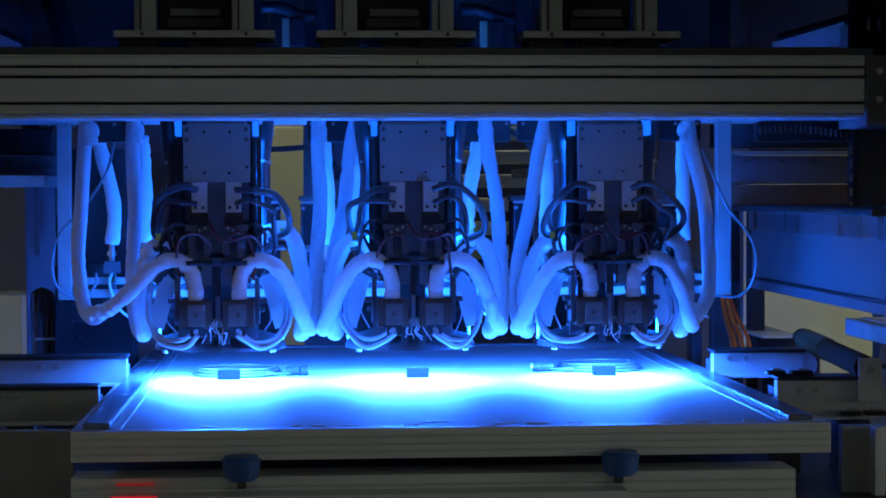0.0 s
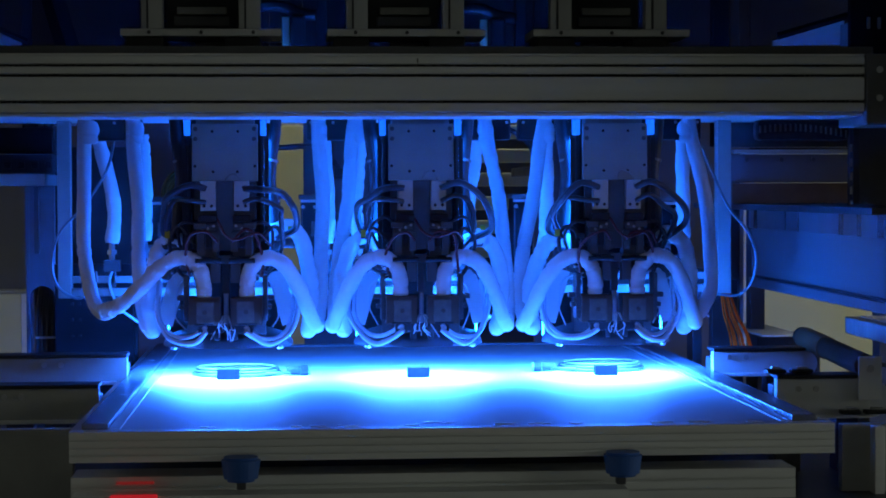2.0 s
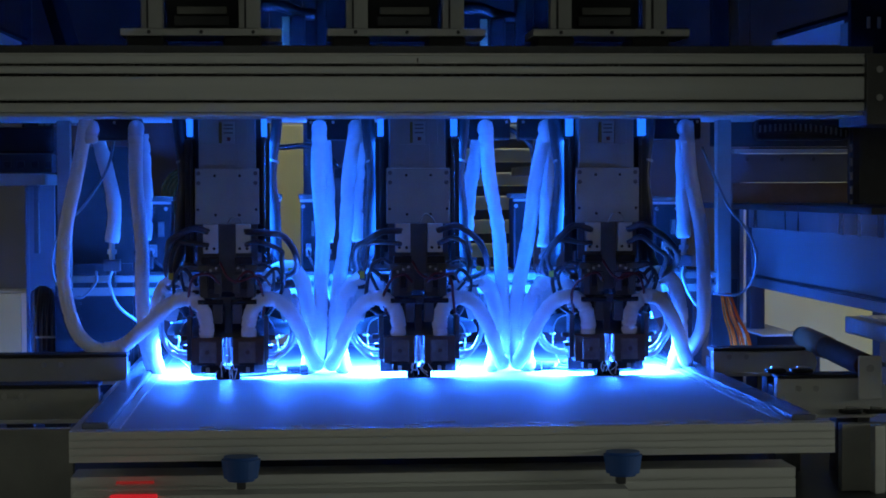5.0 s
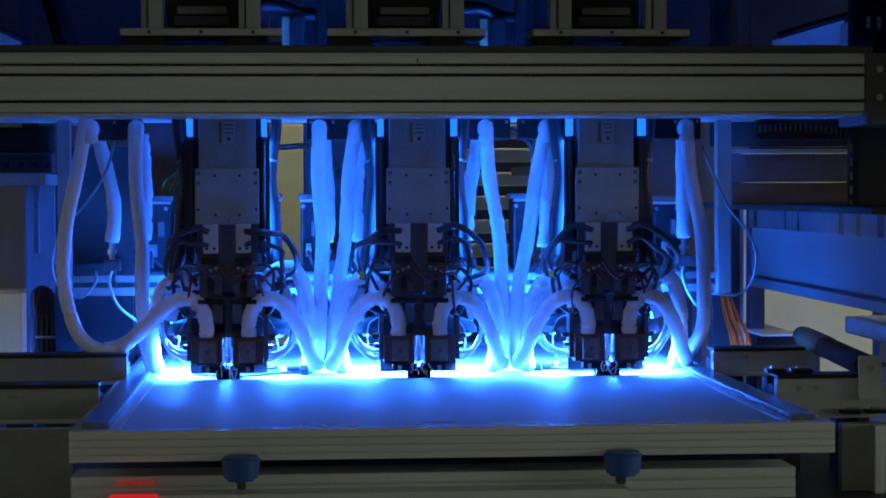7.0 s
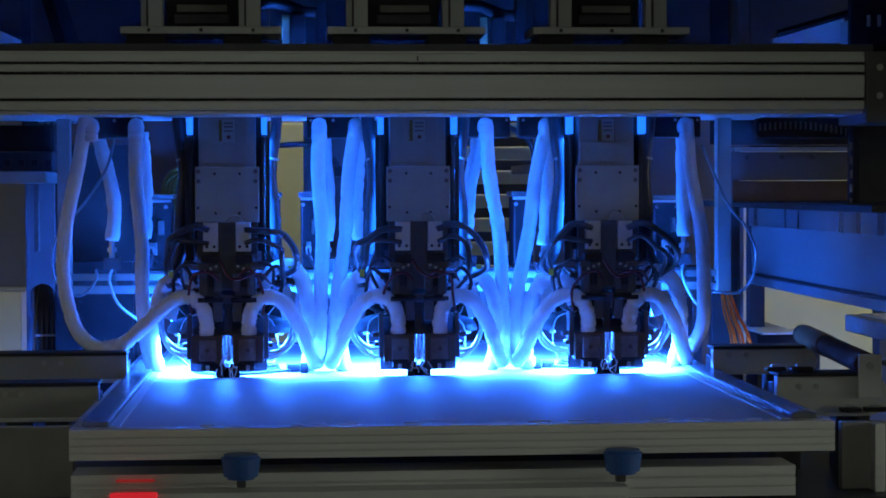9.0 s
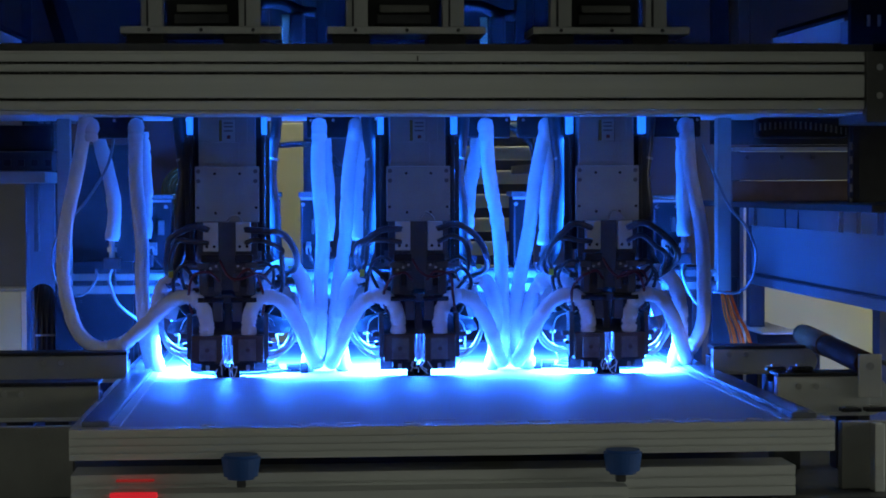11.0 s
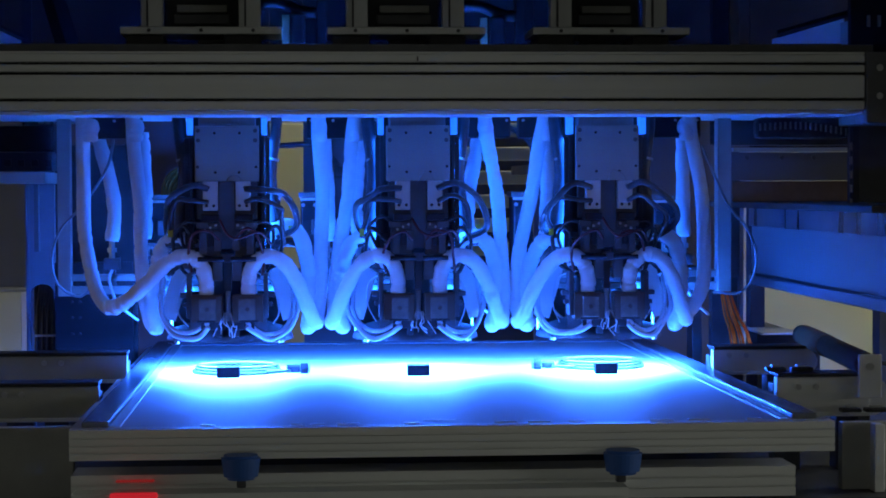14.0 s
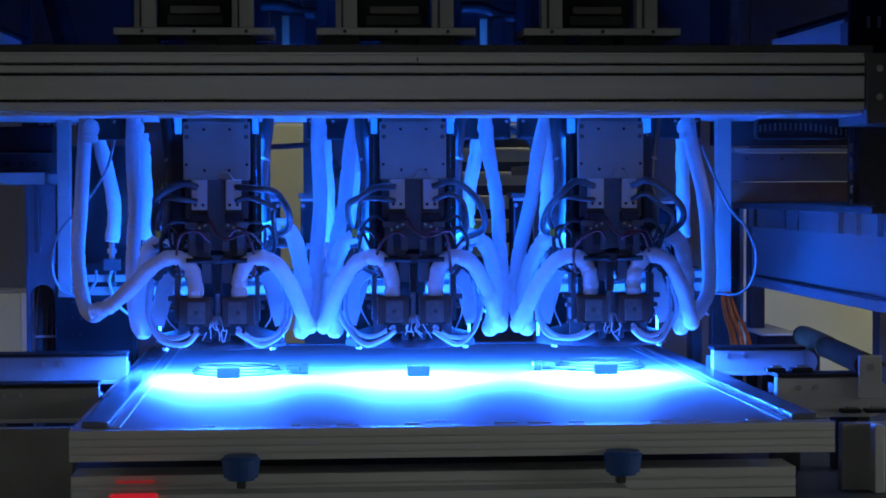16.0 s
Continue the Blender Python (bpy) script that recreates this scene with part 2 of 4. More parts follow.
        part("housing", boxes((-0.7, 0.7, -0.09, 0.09, -0.03, 0.0)), WHITE_PAINT, t)
        part("diffuser", boxes((-0.68, 0.68, -0.07, 0.07, -0.034, -0.0305), bev=0), WHITE_PAINT, t)
        hall_lamp(x, y, z - 0.05, 1.3, 0.12, power)


# ---- gantry beam ----
ZB, ZT = 1.3285, 1.4140


def gantry():
    t = thing("gantry_beam", "grey anodised aluminium cross beam with long grooves", "machine beam")
    g = [(0.15, 0.205), (0.6, 0.655), (0.775, 0.825), (0.945, 0.965)]
    part("beam_profile", profile_x(bmesh.new(), -0.80, 0.6435, grooved(-0.4, -0.27, ZB, ZT, g, 0.006)), ALU, t)
    part("joint", boxes((-0.0246, -0.0222, -0.4012, -0.3998, ZB + 0.0715, ZB + 0.0785), bev=0), DARK_GREY, t)
    for a, b in g[:3]:
        h = ZT - ZB
        part("slot_seal", boxes((-0.80, 0.6435, -0.394, -0.3865, ZB + h * a + 0.0006, ZB + h * b - 0.0006), bev=0), DARK_GREY, t)
        for z in (ZB + h * a - 0.0012, ZB + h * b):
            part("groove_edge", boxes((-0.80, 0.6435, -0.4012, -0.3998, z, z + 0.0012), bev=0.0004), ALU_LIGHT, t)
    part("underside_plate", boxes((-0.80, 0.80, -0.268, 0.34, 1.338, 1.35)), WHITE_PAINT, t)
    part("bottom_lip", boxes((-0.80, 0.66, -0.385, -0.272, ZB - 0.006, ZB - 0.0005)), WHITE_PAINT, t)
    part("top_rail", boxes((-0.80, 0.66, -0.39, 0.05, ZT + 0.0005, ZT + 0.012)), DARK, t)
    e = part("end_plate", boxes((0.6453, 0.80, -0.408, -0.25, ZB - 0.02, ZT)), DARK_GREY, t)
    for z in (0.02, 0.062):
        for x in (0.664, 0.69):
            bolt("bolt", e, (x, -0.408, ZB + z), 0.005)
    return t


# ---- carriage slides standing over the beam ----
def slide():
    t = thing("slide_carriage", "grey aluminium slide carriage on black feet above the beam", "machine slide", "slide carriages")
    part("base_plate", boxes((-0.124, 0.124, -0.02, 0.1, 0.026, 0.038)), ALU_LIGHT, t)
    for x in (-0.116, 0.034):
        part("foot", boxes((x, x + 0.058, -0.015, 0.09, 0.0, 0.026), bev=0.004), BLACK, t)
    for x in (-0.094, 0.057):
        part("upright", boxes((x, x + 0.034, 0.0, 0.03, 0.038, 0.4)), ALU_LIGHT, t)
        part("web", boxes((x + 0.009, x + 0.012, -0.006, 0.0, 0.038, 0.4), bev=0), DARK, t)
    part("motor_box", boxes((-0.058, 0.055, 0.05, 0.1, 0.04, 0.4)), CHARCOAL, t)
    part("cross_bar", boxes((-0.045, 0.042, 0.036, 0.05, 0.046, 0.062)), DARK, t)
    part("cover", boxes((-0.04, 0.038, 0.03, 0.048, 0.064, 0.076)), GREY_PLATE, t)
    for x in (-0.08, 0.0, 0.08):
        bolt("bolt", t, (x, -0.02, 0.032), 0.003, DARK)
    return t


# ---- one picking head; its origin is where its tip meets the work ----
def arch(side, pts, r, parent, name, mat, seed, wr=0.05, seg=14):
    bm = bmesh.new()
    tube(bm, [(side * x, y, z) for x, y, z in pts], r, seg, 12 if r > 0.01 else 8, wr, seed)
    return part(name, bm, mat, parent, smooth=True)


FRONT_ARCH = [(0.035, -0.02, 0.076), (0.035, -0.02, 0.1), (0.043, -0.02, 0.124), (0.066, -0.017, 0.138), (0.094, -0.008, 0.126), (0.117, 0.01, 0.09), (0.133, 0.03, 0.05), (0.144, 0.05, 0.025), (0.148, 0.072, 0.026), (0.151, 0.088, 0.055)]
INNER_ARCH = FRONT_ARCH[:-2] + [(0.141, 0.074, 0.026), (0.13, 0.09, 0.055)]
WIDE_ARCH = [(0.035, -0.02, 0.076), (0.035, -0.02, 0.1), (0.045, -0.02, 0.128), (0.070, -0.015, 0.139), (0.1, -0.005, 0.127), (0.134, 0.012, 0.094), (0.17, 0.035, 0.063), (0.19, 0.045, 0.054), (0.208, 0.05, 0.051)]
BACK_ARCH = [(0.052, 0.04, 0.118), (0.066, 0.045, 0.148), (0.092, 0.05, 0.163), (0.119, 0.056, 0.151), (0.135, 0.064, 0.118), (0.14, 0.072, 0.078), (0.137, 0.08, 0.038), (0.132, 0.088, 0.014), (0.142, 0.094, 0.022)]


def arch_line(seed, s):
    """The line of a head's front hose: the outermost one swings wide, those on the left of a head end nearer to it."""
    return FRONT_ARCH if s > 0 else WIDE_ARCH if seed == 1 else INNER_ARCH



LIFTS = (0.022, 0.002, 0.008)


AIR_TUBES = {}


def head(seed):
    air = AIR_TUBES[seed] = []
    rng = random.Random(seed)

    def j(pts, a=0.006):
        return [pts[0]] + [(x + rng.uniform(-a, a), y + rng.uniform(-a, a), z + rng.uniform(-a, a)) for x, y, z in pts[1:]]

    t = thing("picking_head", "grey twin gripper head with white foam hoses and black cables", "machine head", "picking heads")
    part("mounting_plate", boxes((-0.053, 0.053, -0.01, 0.004, 0.262, 0.354), bev=0.0015), GREY_PLATE, t)
    part("lower_plate", boxes((-0.05, 0.05, -0.006, 0.004, 0.2, 0.2615)), DARK, t)
    part("column", boxes((-0.047, 0.047, 0.006, 0.05, 0.26, 0.5)), SLATE, t)
    for x, z in ((-0.02, 0.342), (0.021, 0.342), (-0.048, 0.286), (0.048, 0.286), (-0.019, 0.277), (0.02, 0.277)):
        bolt("bolt", t, (x, -0.01, z), 0.0024, BLACK, h=0.001)
    part("pillar", boxes((-0.014, 0.014, -0.018, -0.0105, 0.15, 0.262)), DARK_GREY, t)
    for s in (-1, 1):
        b = part("bracket", boxes((s * 0.0145, s * 0.039, -0.03, -0.0105, 0.214, 0.262)), ALU_LIGHT, t)
        for x, z in ((0.021, 0.222), (0.033, 0.222), (0.03, 0.252)):
            bolt("bolt", b, (s * x, -0.03, z), 0.0026, BLACK, h=0.0008)
        # black box in place of the shadow below the bracket
        part("bracket_shadow", boxes((s * 0.013, s * 0.042, -0.036, 0.0, 0.196, 0.208)), BLACK, t)
        a = part("actuator", boxes((s * 0.012, s * 0.046, -0.02, 0.02, 0.14, 0.195)), DARK, t)
        part("guide", boxes((s * 0.009, s * 0.021, -0.03, -0.0205, 0.148, 0.18)), DARK_GREY, a)
        part("side_block", boxes((s * 0.032, s * 0.044, -0.029, -0.0205, 0.142, 0.178)), DARK_GREY, a)
        part("slot_block", boxes((s * 0.014, s * 0.028, -0.027, -0.0205, 0.183, 0.192)), DARK_GREY, a)
        part("cross_pin", rod(bmesh.new(), (s * 0.006, -0.031, 0.134), (s * 0.048, -0.031, 0.134), 0.004, 10), BLACK, a)
        part("valve", boxes((s * 0.022, s * 0.031, -0.032, -0.0205, 0.155, 0.178)), BLACK, a)
        part("clamp_block", boxes((s * 0.03, s * 0.05, -0.028, -0.0205, 0.185, 0.195)), DARK_GREY, a)
        part("arm", boxes((s * 0.0085, s * 0.024, -0.024, 0.0, 0.098, 0.139)), DARK_GREY, t)
        part("arm_cover", boxes((s * 0.0245, s * 0.043, -0.016, 0.004, 0.085, 0.139)), BLACK, t)
        g = part("gripper_block", boxes((s * 0.0085, s * 0.059, -0.034, 0.006, 0.03, 0.075)), BROWN, t)
        part("face_plate", boxes((s * 0.018, s * 0.046, -0.0385, -0.0345, 0.034, 0.069)), BRONZE_PLATE, g)
        bolt("bolt", g, (s * 0.033, -0.0385, 0.052), 0.0038, BROWN)
        part("side_frame", boxes((s * 0.0595, s * 0.067, -0.025, 0.012, 0.036, 0.11), (s * 0.067, s * 0.078, -0.02, 0.0, 0.07, 0.078), (s * 0.067, s * 0.074, -0.02, 0.0, 0.055, 0.062)), DARK, t)
        part("finger", boxes((s * 0.004, s * 0.044, -0.025, 0.0, 0.017, 0.0295), (s * 0.009, s * 0.0195, -0.018, -0.002, 0.005, 0.0175)), BLACK, t)
        bm = bmesh.new()
        rod(bm, (s * 0.035, -0.02, 0.0755), (s * 0.035, -0.02, 0.083), 0.0112)
        part("hose_socket", bm, ALU, t, smooth=False)
        arch(s, arch_line(seed, s), 0.0125, t, "foam_hose", FOAM, 3 + s + 9 * seed, 0.08)
        lift = LIFTS[seed - 1] if s > 0 else 0.004
        arch(s, j([(x if s > 0 else 0.92 * x, y, z + lift * (z - 0.1) / 0.05) for x, y, z in BACK_ARCH[:5]], 0.004) + [(x if s > 0 else 0.94 * x, y, z) for x, y, z in BACK_ARCH[5:]], 0.0132, t, "foam_hose", FOAM, 7 + s + 9 * seed, 0.08)
        arch(s, j([(0.046, 0.04, 0.10), (0.052, 0.045, 0.13), (0.07, 0.05, 0.155), (0.095, 0.055, 0.163), (0.115, 0.06, 0.158)]), 0.008, t, "black_sleeve", RUBBER, 11, 0.02)
        air.append(arch(s, j([(0.031, -0.03, 0.02), (0.05, -0.02, 0.006), (0.075, 0.0, 0.0), (0.1, 0.03, 0.012), (0.114, 0.04, 0.05), (0.108, 0.05, 0.1)], 0.004), 0.0042, t, "air_tube", CLEAR_TUBE, 13, 0.02, 10))
        air.append(arch(s, j([(0.031, -0.026, 0.028), (0.06, -0.01, 0.008), (0.09, 0.02, 0.01), (0.11, 0.05, 0.04), (0.106, 0.06, 0.1)], 0.004), 0.0035, t, "air_tube", CLEAR_TUBE, 14, 0.02, 10))
        arch(s, j([(0.05, 0.0, 0.11), (0.075, 0.03, 0.09), (0.085, 0.04, 0.05), (0.07, 0.03, 0.02)], 0.006), 0.0012, t, "thin_wire", CLEAR_TUBE, 15, 0.0, 6)
        out = 0.098 if s < 0 else 0.112
        arch(s, j([(0.03, -0.034, 0.25), (0.06, -0.04, 0.252), (0.088, -0.03, 0.238), (out, -0.01, 0.215), (out + 0.004, 0.02, 0.185), (0.085, 0.03, 0.165)], 0.007), 0.0054, t, "cable", RUBBER, 17, 0.0, 10)
        arch(s, j([(0.03, -0.034, 0.228), (0.055, -0.04, 0.236), (0.082, -0.03, 0.226), (0.094, -0.01, 0.195), (0.088, 0.02, 0.165)], 0.008), 0.0042, t, "cable", RUBBER, 18, 0.0, 10)
        arch(s, j([(0.012, -0.036, 0.165), (0.03, -0.045, 0.18), (0.05, -0.04, 0.172), (0.06, -0.03, 0.14), (0.055, -0.02, 0.11)], 0.005), 0.0024, t, "thin_tube", RED_WIRE, 19, 0.0, 8)
        arch(s, j([(0.05, -0.01, 0.16), (0.075, 0.0, 0.185), (0.09, 0.01, 0.16), (0.078, 0.02, 0.12), (0.06, 0.02, 0.1)], 0.006), 0.0034, t, "thin_tube", RUBBER, 20, 0.0, 8)
        arch(s, j([(0.04, -0.01, 0.19), (0.066, -0.01, 0.2), (0.082, 0.01, 0.175), (0.066, 0.02, 0.14), (0.052, 0.02, 0.12)], 0.007), 0.0028, t, "thin_tube", RUBBER, 21, 0.0, 8)
        part("connector", boxes((s * 0.05, s * 0.064, -0.012, 0.004, 0.166, 0.176)), BLACK, t)
        part("connector", boxes((s * 0.047, s * 0.058, -0.018, 0.0, 0.146, 0.153)), BLACK, t)
        for q in range(3):
            bolt("bolt", t, (s * (0.018 + 0.009 * q), -0.0305, 0.19 - 0.004 * q), 0.0022, SCREW)
        part("finger_pin", boxes((s * 0.03, s * 0.036, -0.028, -0.0255, 0.018, 0.026)), SCREW, t)
        part("lower_clamp", boxes((s * 0.02, s * 0.05, -0.036, -0.002, 0.0297, 0.0335)), BLACK, t)
    arch(1, j([(0.0, -0.02, 0.262), (0.008, -0.026, 0.275), (0.022, -0.022, 0.27), (0.03, -0.03, 0.25)], 0.003), 0.0014, t, "thin_wire", GREY_PLATE, 22, 0.0, 6)
    arch(1, j([(-0.012, -0.03, 0.2), (0.0, -0.045, 0.178), (0.02, -0.045, 0.172), (0.05, -0.04, 0.18), (0.07, -0.02, 0.16)], 0.004), 0.0022, t, "thin_tube", RED_WIRE, 23, 0.0, 6)
    for q in range(6):
        u = q - 2.5
        low = rng.uniform(0.006, 0.014)
        arch(1, j([(0.002 * u, -0.022, 0.045), (0.004 * u, -0.03, 0.028), (0.0055 * u, -0.028, 0.02), (0.007 * u + rng.uniform(-0.008, 0.008), -0.03, low)], 0.005), 0.0009, t, "thin_wire", WHITE_WIRE, 24, 0.0, 6)
    part("cable_tag", boxes((-0.098, -0.09, 0.0, 0.002, 0.17, 0.182), bev=0.0005), YELLOW, t, "small yellow cable tag")
    part("cable_tag", boxes((0.1, 0.108, 0.03, 0.032, 0.18, 0.188), bev=0.0005), YELLOW, t, "small yellow cable tag")
    lab = part("rating_label", boxes((-0.013, 0.013, 0.003, 0.0055, 0.395, 0.432), bev=0.0003), GREY_PLATE, t, "grey rating label with a yellow edge")
    part("label_strip", boxes((-0.013, -0.008, 0.002, 0.0028, 0.396, 0.431), bev=0.0002), OCHRE, lab, "yellow label edge")
    part("label_mark", boxes((0.0, 0.006, 0.002, 0.0028, 0.4, 0.406), bev=0.0002), RED_WIRE, lab, "dark red mark")
    for z in (0.412, 0.419, 0.425):
        part("text_line", boxes((-0.005, 0.01, 0.0022, 0.0029, z, z + 0.0025), bev=0.0001), DARK_GREY, lab)
    part("column_cover", boxes((-0.046, 0.02, 0.0, 0.002, 0.36, 0.394), (-0.046, -0.0135, 0.003, 0.0055, 0.394, 0.5), (0.0135, 0.034, 0.003, 0.0055, 0.394, 0.5)), SLATE, t)
    for x in (-0.047, 0.047):
        for z in (0.346, 0.33):
            bolt("bolt", t, (x, -0.01, z), 0.0036, DARK_GREY, h=0.0012)
    for s in (-1, 1):
        # plates added to keep the lamp's streaks off the front of the board
        part("added_light_guard", boxes((s * 0.01, s * 0.064, 0.016, 0.019, 0.012, 0.075)), DARK, t)
    part("centre_guide", boxes((-0.006, 0.006, 0.0, 0.012, 0.08, 0.14)), DARK, t)
    part("nozzle", rod(bmesh.new(), (0, 0.004, 0.03), (0, 0.004, 0.0795), 0.004), CLEAR_TUBE, t, "clear suction nozzle")
    part("centre_window", boxes((-0.01, 0.01, -0.022, -0.01, 0.128, 0.142)), DARK, t)
    return t


# ---- the lamp and side rails that travel with each head but stay at one height ----
def head_carriage(lit):
    t = thing("head_carriage", "aluminium side rails with black cables and white sheet flaps", "machine carriage", "head carriages")
    for s in (-1, 1):
        # the glow stands for blue light falling on these uprights
        part("lit_bar", boxes((s * 0.057, s * 0.066, -0.005, 0.03, 0.396, 0.43)), BAR_BLUE, t, "upright bar with its blue light put in as glow")
        # strips added behind a lip to light the hoses between the heads
        if s in lit:
            part("added_strip", boxes((s * 0.0625, s * 0.0645, 0.016, 0.0535, 0.185, 0.39)), STRIP_BLUE, t, "added glowing blue side strip")
        part("strip_housing", boxes((s * 0.056, s * 0.0625, 0.012, 0.0555, 0.18, 0.394)), CHARCOAL, t)
        part("strip_lip", boxes((s * 0.0626, s * 0.0705, 0.0125, 0.0155, 0.183, 0.392)), CHARCOAL, t)
        arch(s, [(0.082, 0.05, 0.43), (0.08, 0.045, 0.4), (0.072, 0.04, 0.33), (0.078, 0.045, 0.27), (0.082, 0.06, 0.2), (0.1, 0.07, 0.16)], 0.0115 if s < 0 else 0.0095, t, "corrugated_cable", RUBBER, 31, 0.03, 12)
        part("cable_tie", rod(bmesh.new(), (s * 0.0765, 0.041, 0.358), (s * 0.0755, 0.041, 0.354), 0.0105, 12), GREY_PLATE, t)
        bm = bmesh.new()
        box(bm, s * 0.08, s * 0.108, 0.0585, 0.0615, 0.085, 0.175)
        bmesh.ops.rotate(bm, verts=bm.verts, cent=(s * 0.094, 0.06, 0.12), matrix=Matrix.Rotation(radians(-s * 16), 3, "Y"))
        part("flap", bm, WHITE_PAINT, t, "white sheet flap")
    part("back_plate", boxes((-0.066, 0.066, 0.056, 0.066, 0.2, 0.43)), CHARCOAL, t)
    return t


def working_lamp():
    """Its origin lies over the board at the lamp's middle; the shade is open below and behind."""
    t = thing("working_lamp", "blue working lamp under a shallow dark round shade", "machine lamp", "working lamps")
    seg = 40
    bm = bmesh.new()
    prof = [(0.108, 0.05), (0.107, 0.056), (0.1, 0.068), (0.06, 0.08), (0.02, 0.083)]
    rings = [[bm.verts.new((r * math.cos(2 * math.pi * k / seg), r * math.sin(2 * math.pi * k / seg), z)) for k in range(seg)] for r, z in prof]
    for a, b in zip(rings, rings[1:]):
        for k in range(seg):
            bm.faces.new((a[k], a[(k + 1) % seg], b[(k + 1) % seg], b[k]))
    bm.faces.new(rings[-1])
    part("shade", bm, DARK, t, "dark round shade", True)
    bm = bmesh.new()
    bmesh.ops.create_circle(bm, cap_ends=True, segments=40, radius=0.1, matrix=pose(0, 0, 0.056, 180, 0, 0))
    part("diffuser", bm, LAMP_BLUE, t, "glowing blue diffuser")
    # raised glowing rims added to brighten the hoses, each in front of its black backing
    for start in (0.1, 0.64):
        arc = [math.pi * (k / 12 * 0.26 + start) for k in range(13)]
        bm = bmesh.new()
        lo = [bm.verts.new((0.1085 * math.cos(q), 0.1085 * math.sin(q), 0.058)) for q in arc]
        hi = [bm.verts.new((0.1085 * math.cos(q), 0.1085 * math.sin(q), 0.125)) for q in arc]
        for k in range(12):
            bm.faces.new((lo[k], lo[k + 1], hi[k + 1], hi[k]))
        part("added_rim", bm, ADDED_RIM_BLUE, t, "added glowing blue rim")
        bm = bmesh.new()
        lo = [bm.verts.new((0.105 * math.cos(q), 0.105 * math.sin(q), 0.056)) for q in arc]
        hi = [bm.verts.new((0.105 * math.cos(q), 0.105 * math.sin(q), 0.1255)) for q in arc]
        lp = [bm.verts.new((0.110 * math.cos(q), 0.110 * math.sin(q), 0.1265)) for q in arc]
        for k in range(12):
            bm.faces.new((hi[k], hi[k + 1], lo[k + 1], lo[k]))
            bm.faces.new((lp[k], lp[k + 1], hi[k + 1], hi[k]))
        part("rim_backing", bm, BLACK, t)
    part("front_lip", rod(bmesh.new(), (-0.09, -0.061, 0.0495), (-0.084, -0.069, 0.0495), 0.003, 8), SCREW, t)
    part("front_lip", rod(bmesh.new(), (0.09, -0.061, 0.0495), (0.084, -0.069, 0.0495), 0.003, 8), SCREW, t)
    part("hanger", boxes((-0.03, 0.03, 0.06, 0.07, 0.0835, 0.43)), CHARCOAL, t)
    return t


# ---- hanging hose: a length that slips through its clamp as the head moves ----
def hanging_hose(seed, bulge):
    if abs(bulge) > 0.04:
        pts = [(0.006, 0, 0), (0.4 * bulge, 0, 0.005), (0.78 * bulge, 0, 0.03), (0.96 * bulge, 0, 0.075), (bulge, 0, 0.14), (0.8 * bulge, 0.003, 0.22), (0.35 * bulge, 0, 0.32), (0, 0, 0.412)]
    else:
        pts = [(0, 0, 0.006), (0.5 * bulge, 0, 0.025), (bulge, 0.0, 0.06), (1.05 * bulge, 0.0, 0.13), (0.8 * bulge + 0.003, 0.003, 0.22), (0.35 * bulge - 0.003, 0, 0.32), (0, 0, 0.412)]
    return tagged(part("foam_hose", tube(bmesh.new(), pts, 0.012, 16, 12, 0.03, seed), FOAM, smooth=True),
                  "white foam sleeved hose hanging from a black clamp", "hose", "hanging hoses")


# ---- tray ----
def tray():
    t = thing("work_tray", "white work board in an aluminium frame on the machine", "tray")
    part("board", boxes((-0.5, 0.5, -0.69, 0.69, 0.885, 0.9), bev=0.001), TRAY_WHITE, t)
    g = [(0.2, 0.26), (0.45, 0.5), (0.7, 0.75)]
    part("front_profile", profile_x(bmesh.new(), -0.497, 0.512, grooved(-0.72, -0.692, 0.862, 0.902, g, 0.003)), ALU, t)
    for s in (-1, 1):
        part("side_profile", boxes((s * 0.455 + 0.006, s * 0.49 + 0.006, -0.69, 0.69, 0.9005, 0.91), bev=0.003), GLOSS_STRIP, t, "glossy dark edge profile")
        part("edge_strip", boxes((s * 0.440 + 0.006, s * 0.4545 + 0.006, -0.69, 0.69, 0.9005, 0.903)), ALU_LIGHT, t)
    part("back_profile", boxes((-0.45, 0.45, 0.69, 0.7, 0.89, 0.904)), DARK, t)
    part("tape_mark", boxes((-0.0330, 0.0114, -0.645, -0.637, 0.9005, 0.9012), bev=0.0003), WHITE_PAINT, t, "short white tape mark")
    for x, w in ((-0.33, 0.02), (-0.21, 0.014), (-0.185, 0.02), (-0.15, 0.03), (-0.06, 0.02), (0.06, 0.03), (0.105, 0.03), (0.16, 0.02), (0.27, 0.03), (0.32, 0.03), (0.4, 0.02)):
        part("edge_clip", boxes((x, x + w, -0.69, -0.68, 0.9005, 0.9035)), ALU_LIGHT, t)
    for x in (-0.275, 0.224):
        bm = rod(bmesh.new(), (x, -0.737, 0.838), (x, -0.737, 0.87), 0.0215, 28, 0.0262)
        bmesh.ops.bevel(bm, geom=[e for e in bm.edges if abs(e.verts[0].co.z - e.verts[1].co.z) < 0.001], offset=0.004, segments=3, affect="EDGES")
        k = part("knob", bm, BLUE_PLASTIC, t, "blue plastic stop knob")
        part("stem", boxes((x - 0.006, x + 0.006, -0.728, -0.71, 0.825, 0.8375)), DARK, k)
    return t


def block(x):
    t = tagged(part("black_block", boxes((-0.019, 0.019, -0.012, 0.012, 0.0, 0.018), bev=0.002), MATT_BLACK), "small black plastic block on the white board", "workpiece", "black blocks")
    t.location = (x, 0.012, 0.9)
    return t


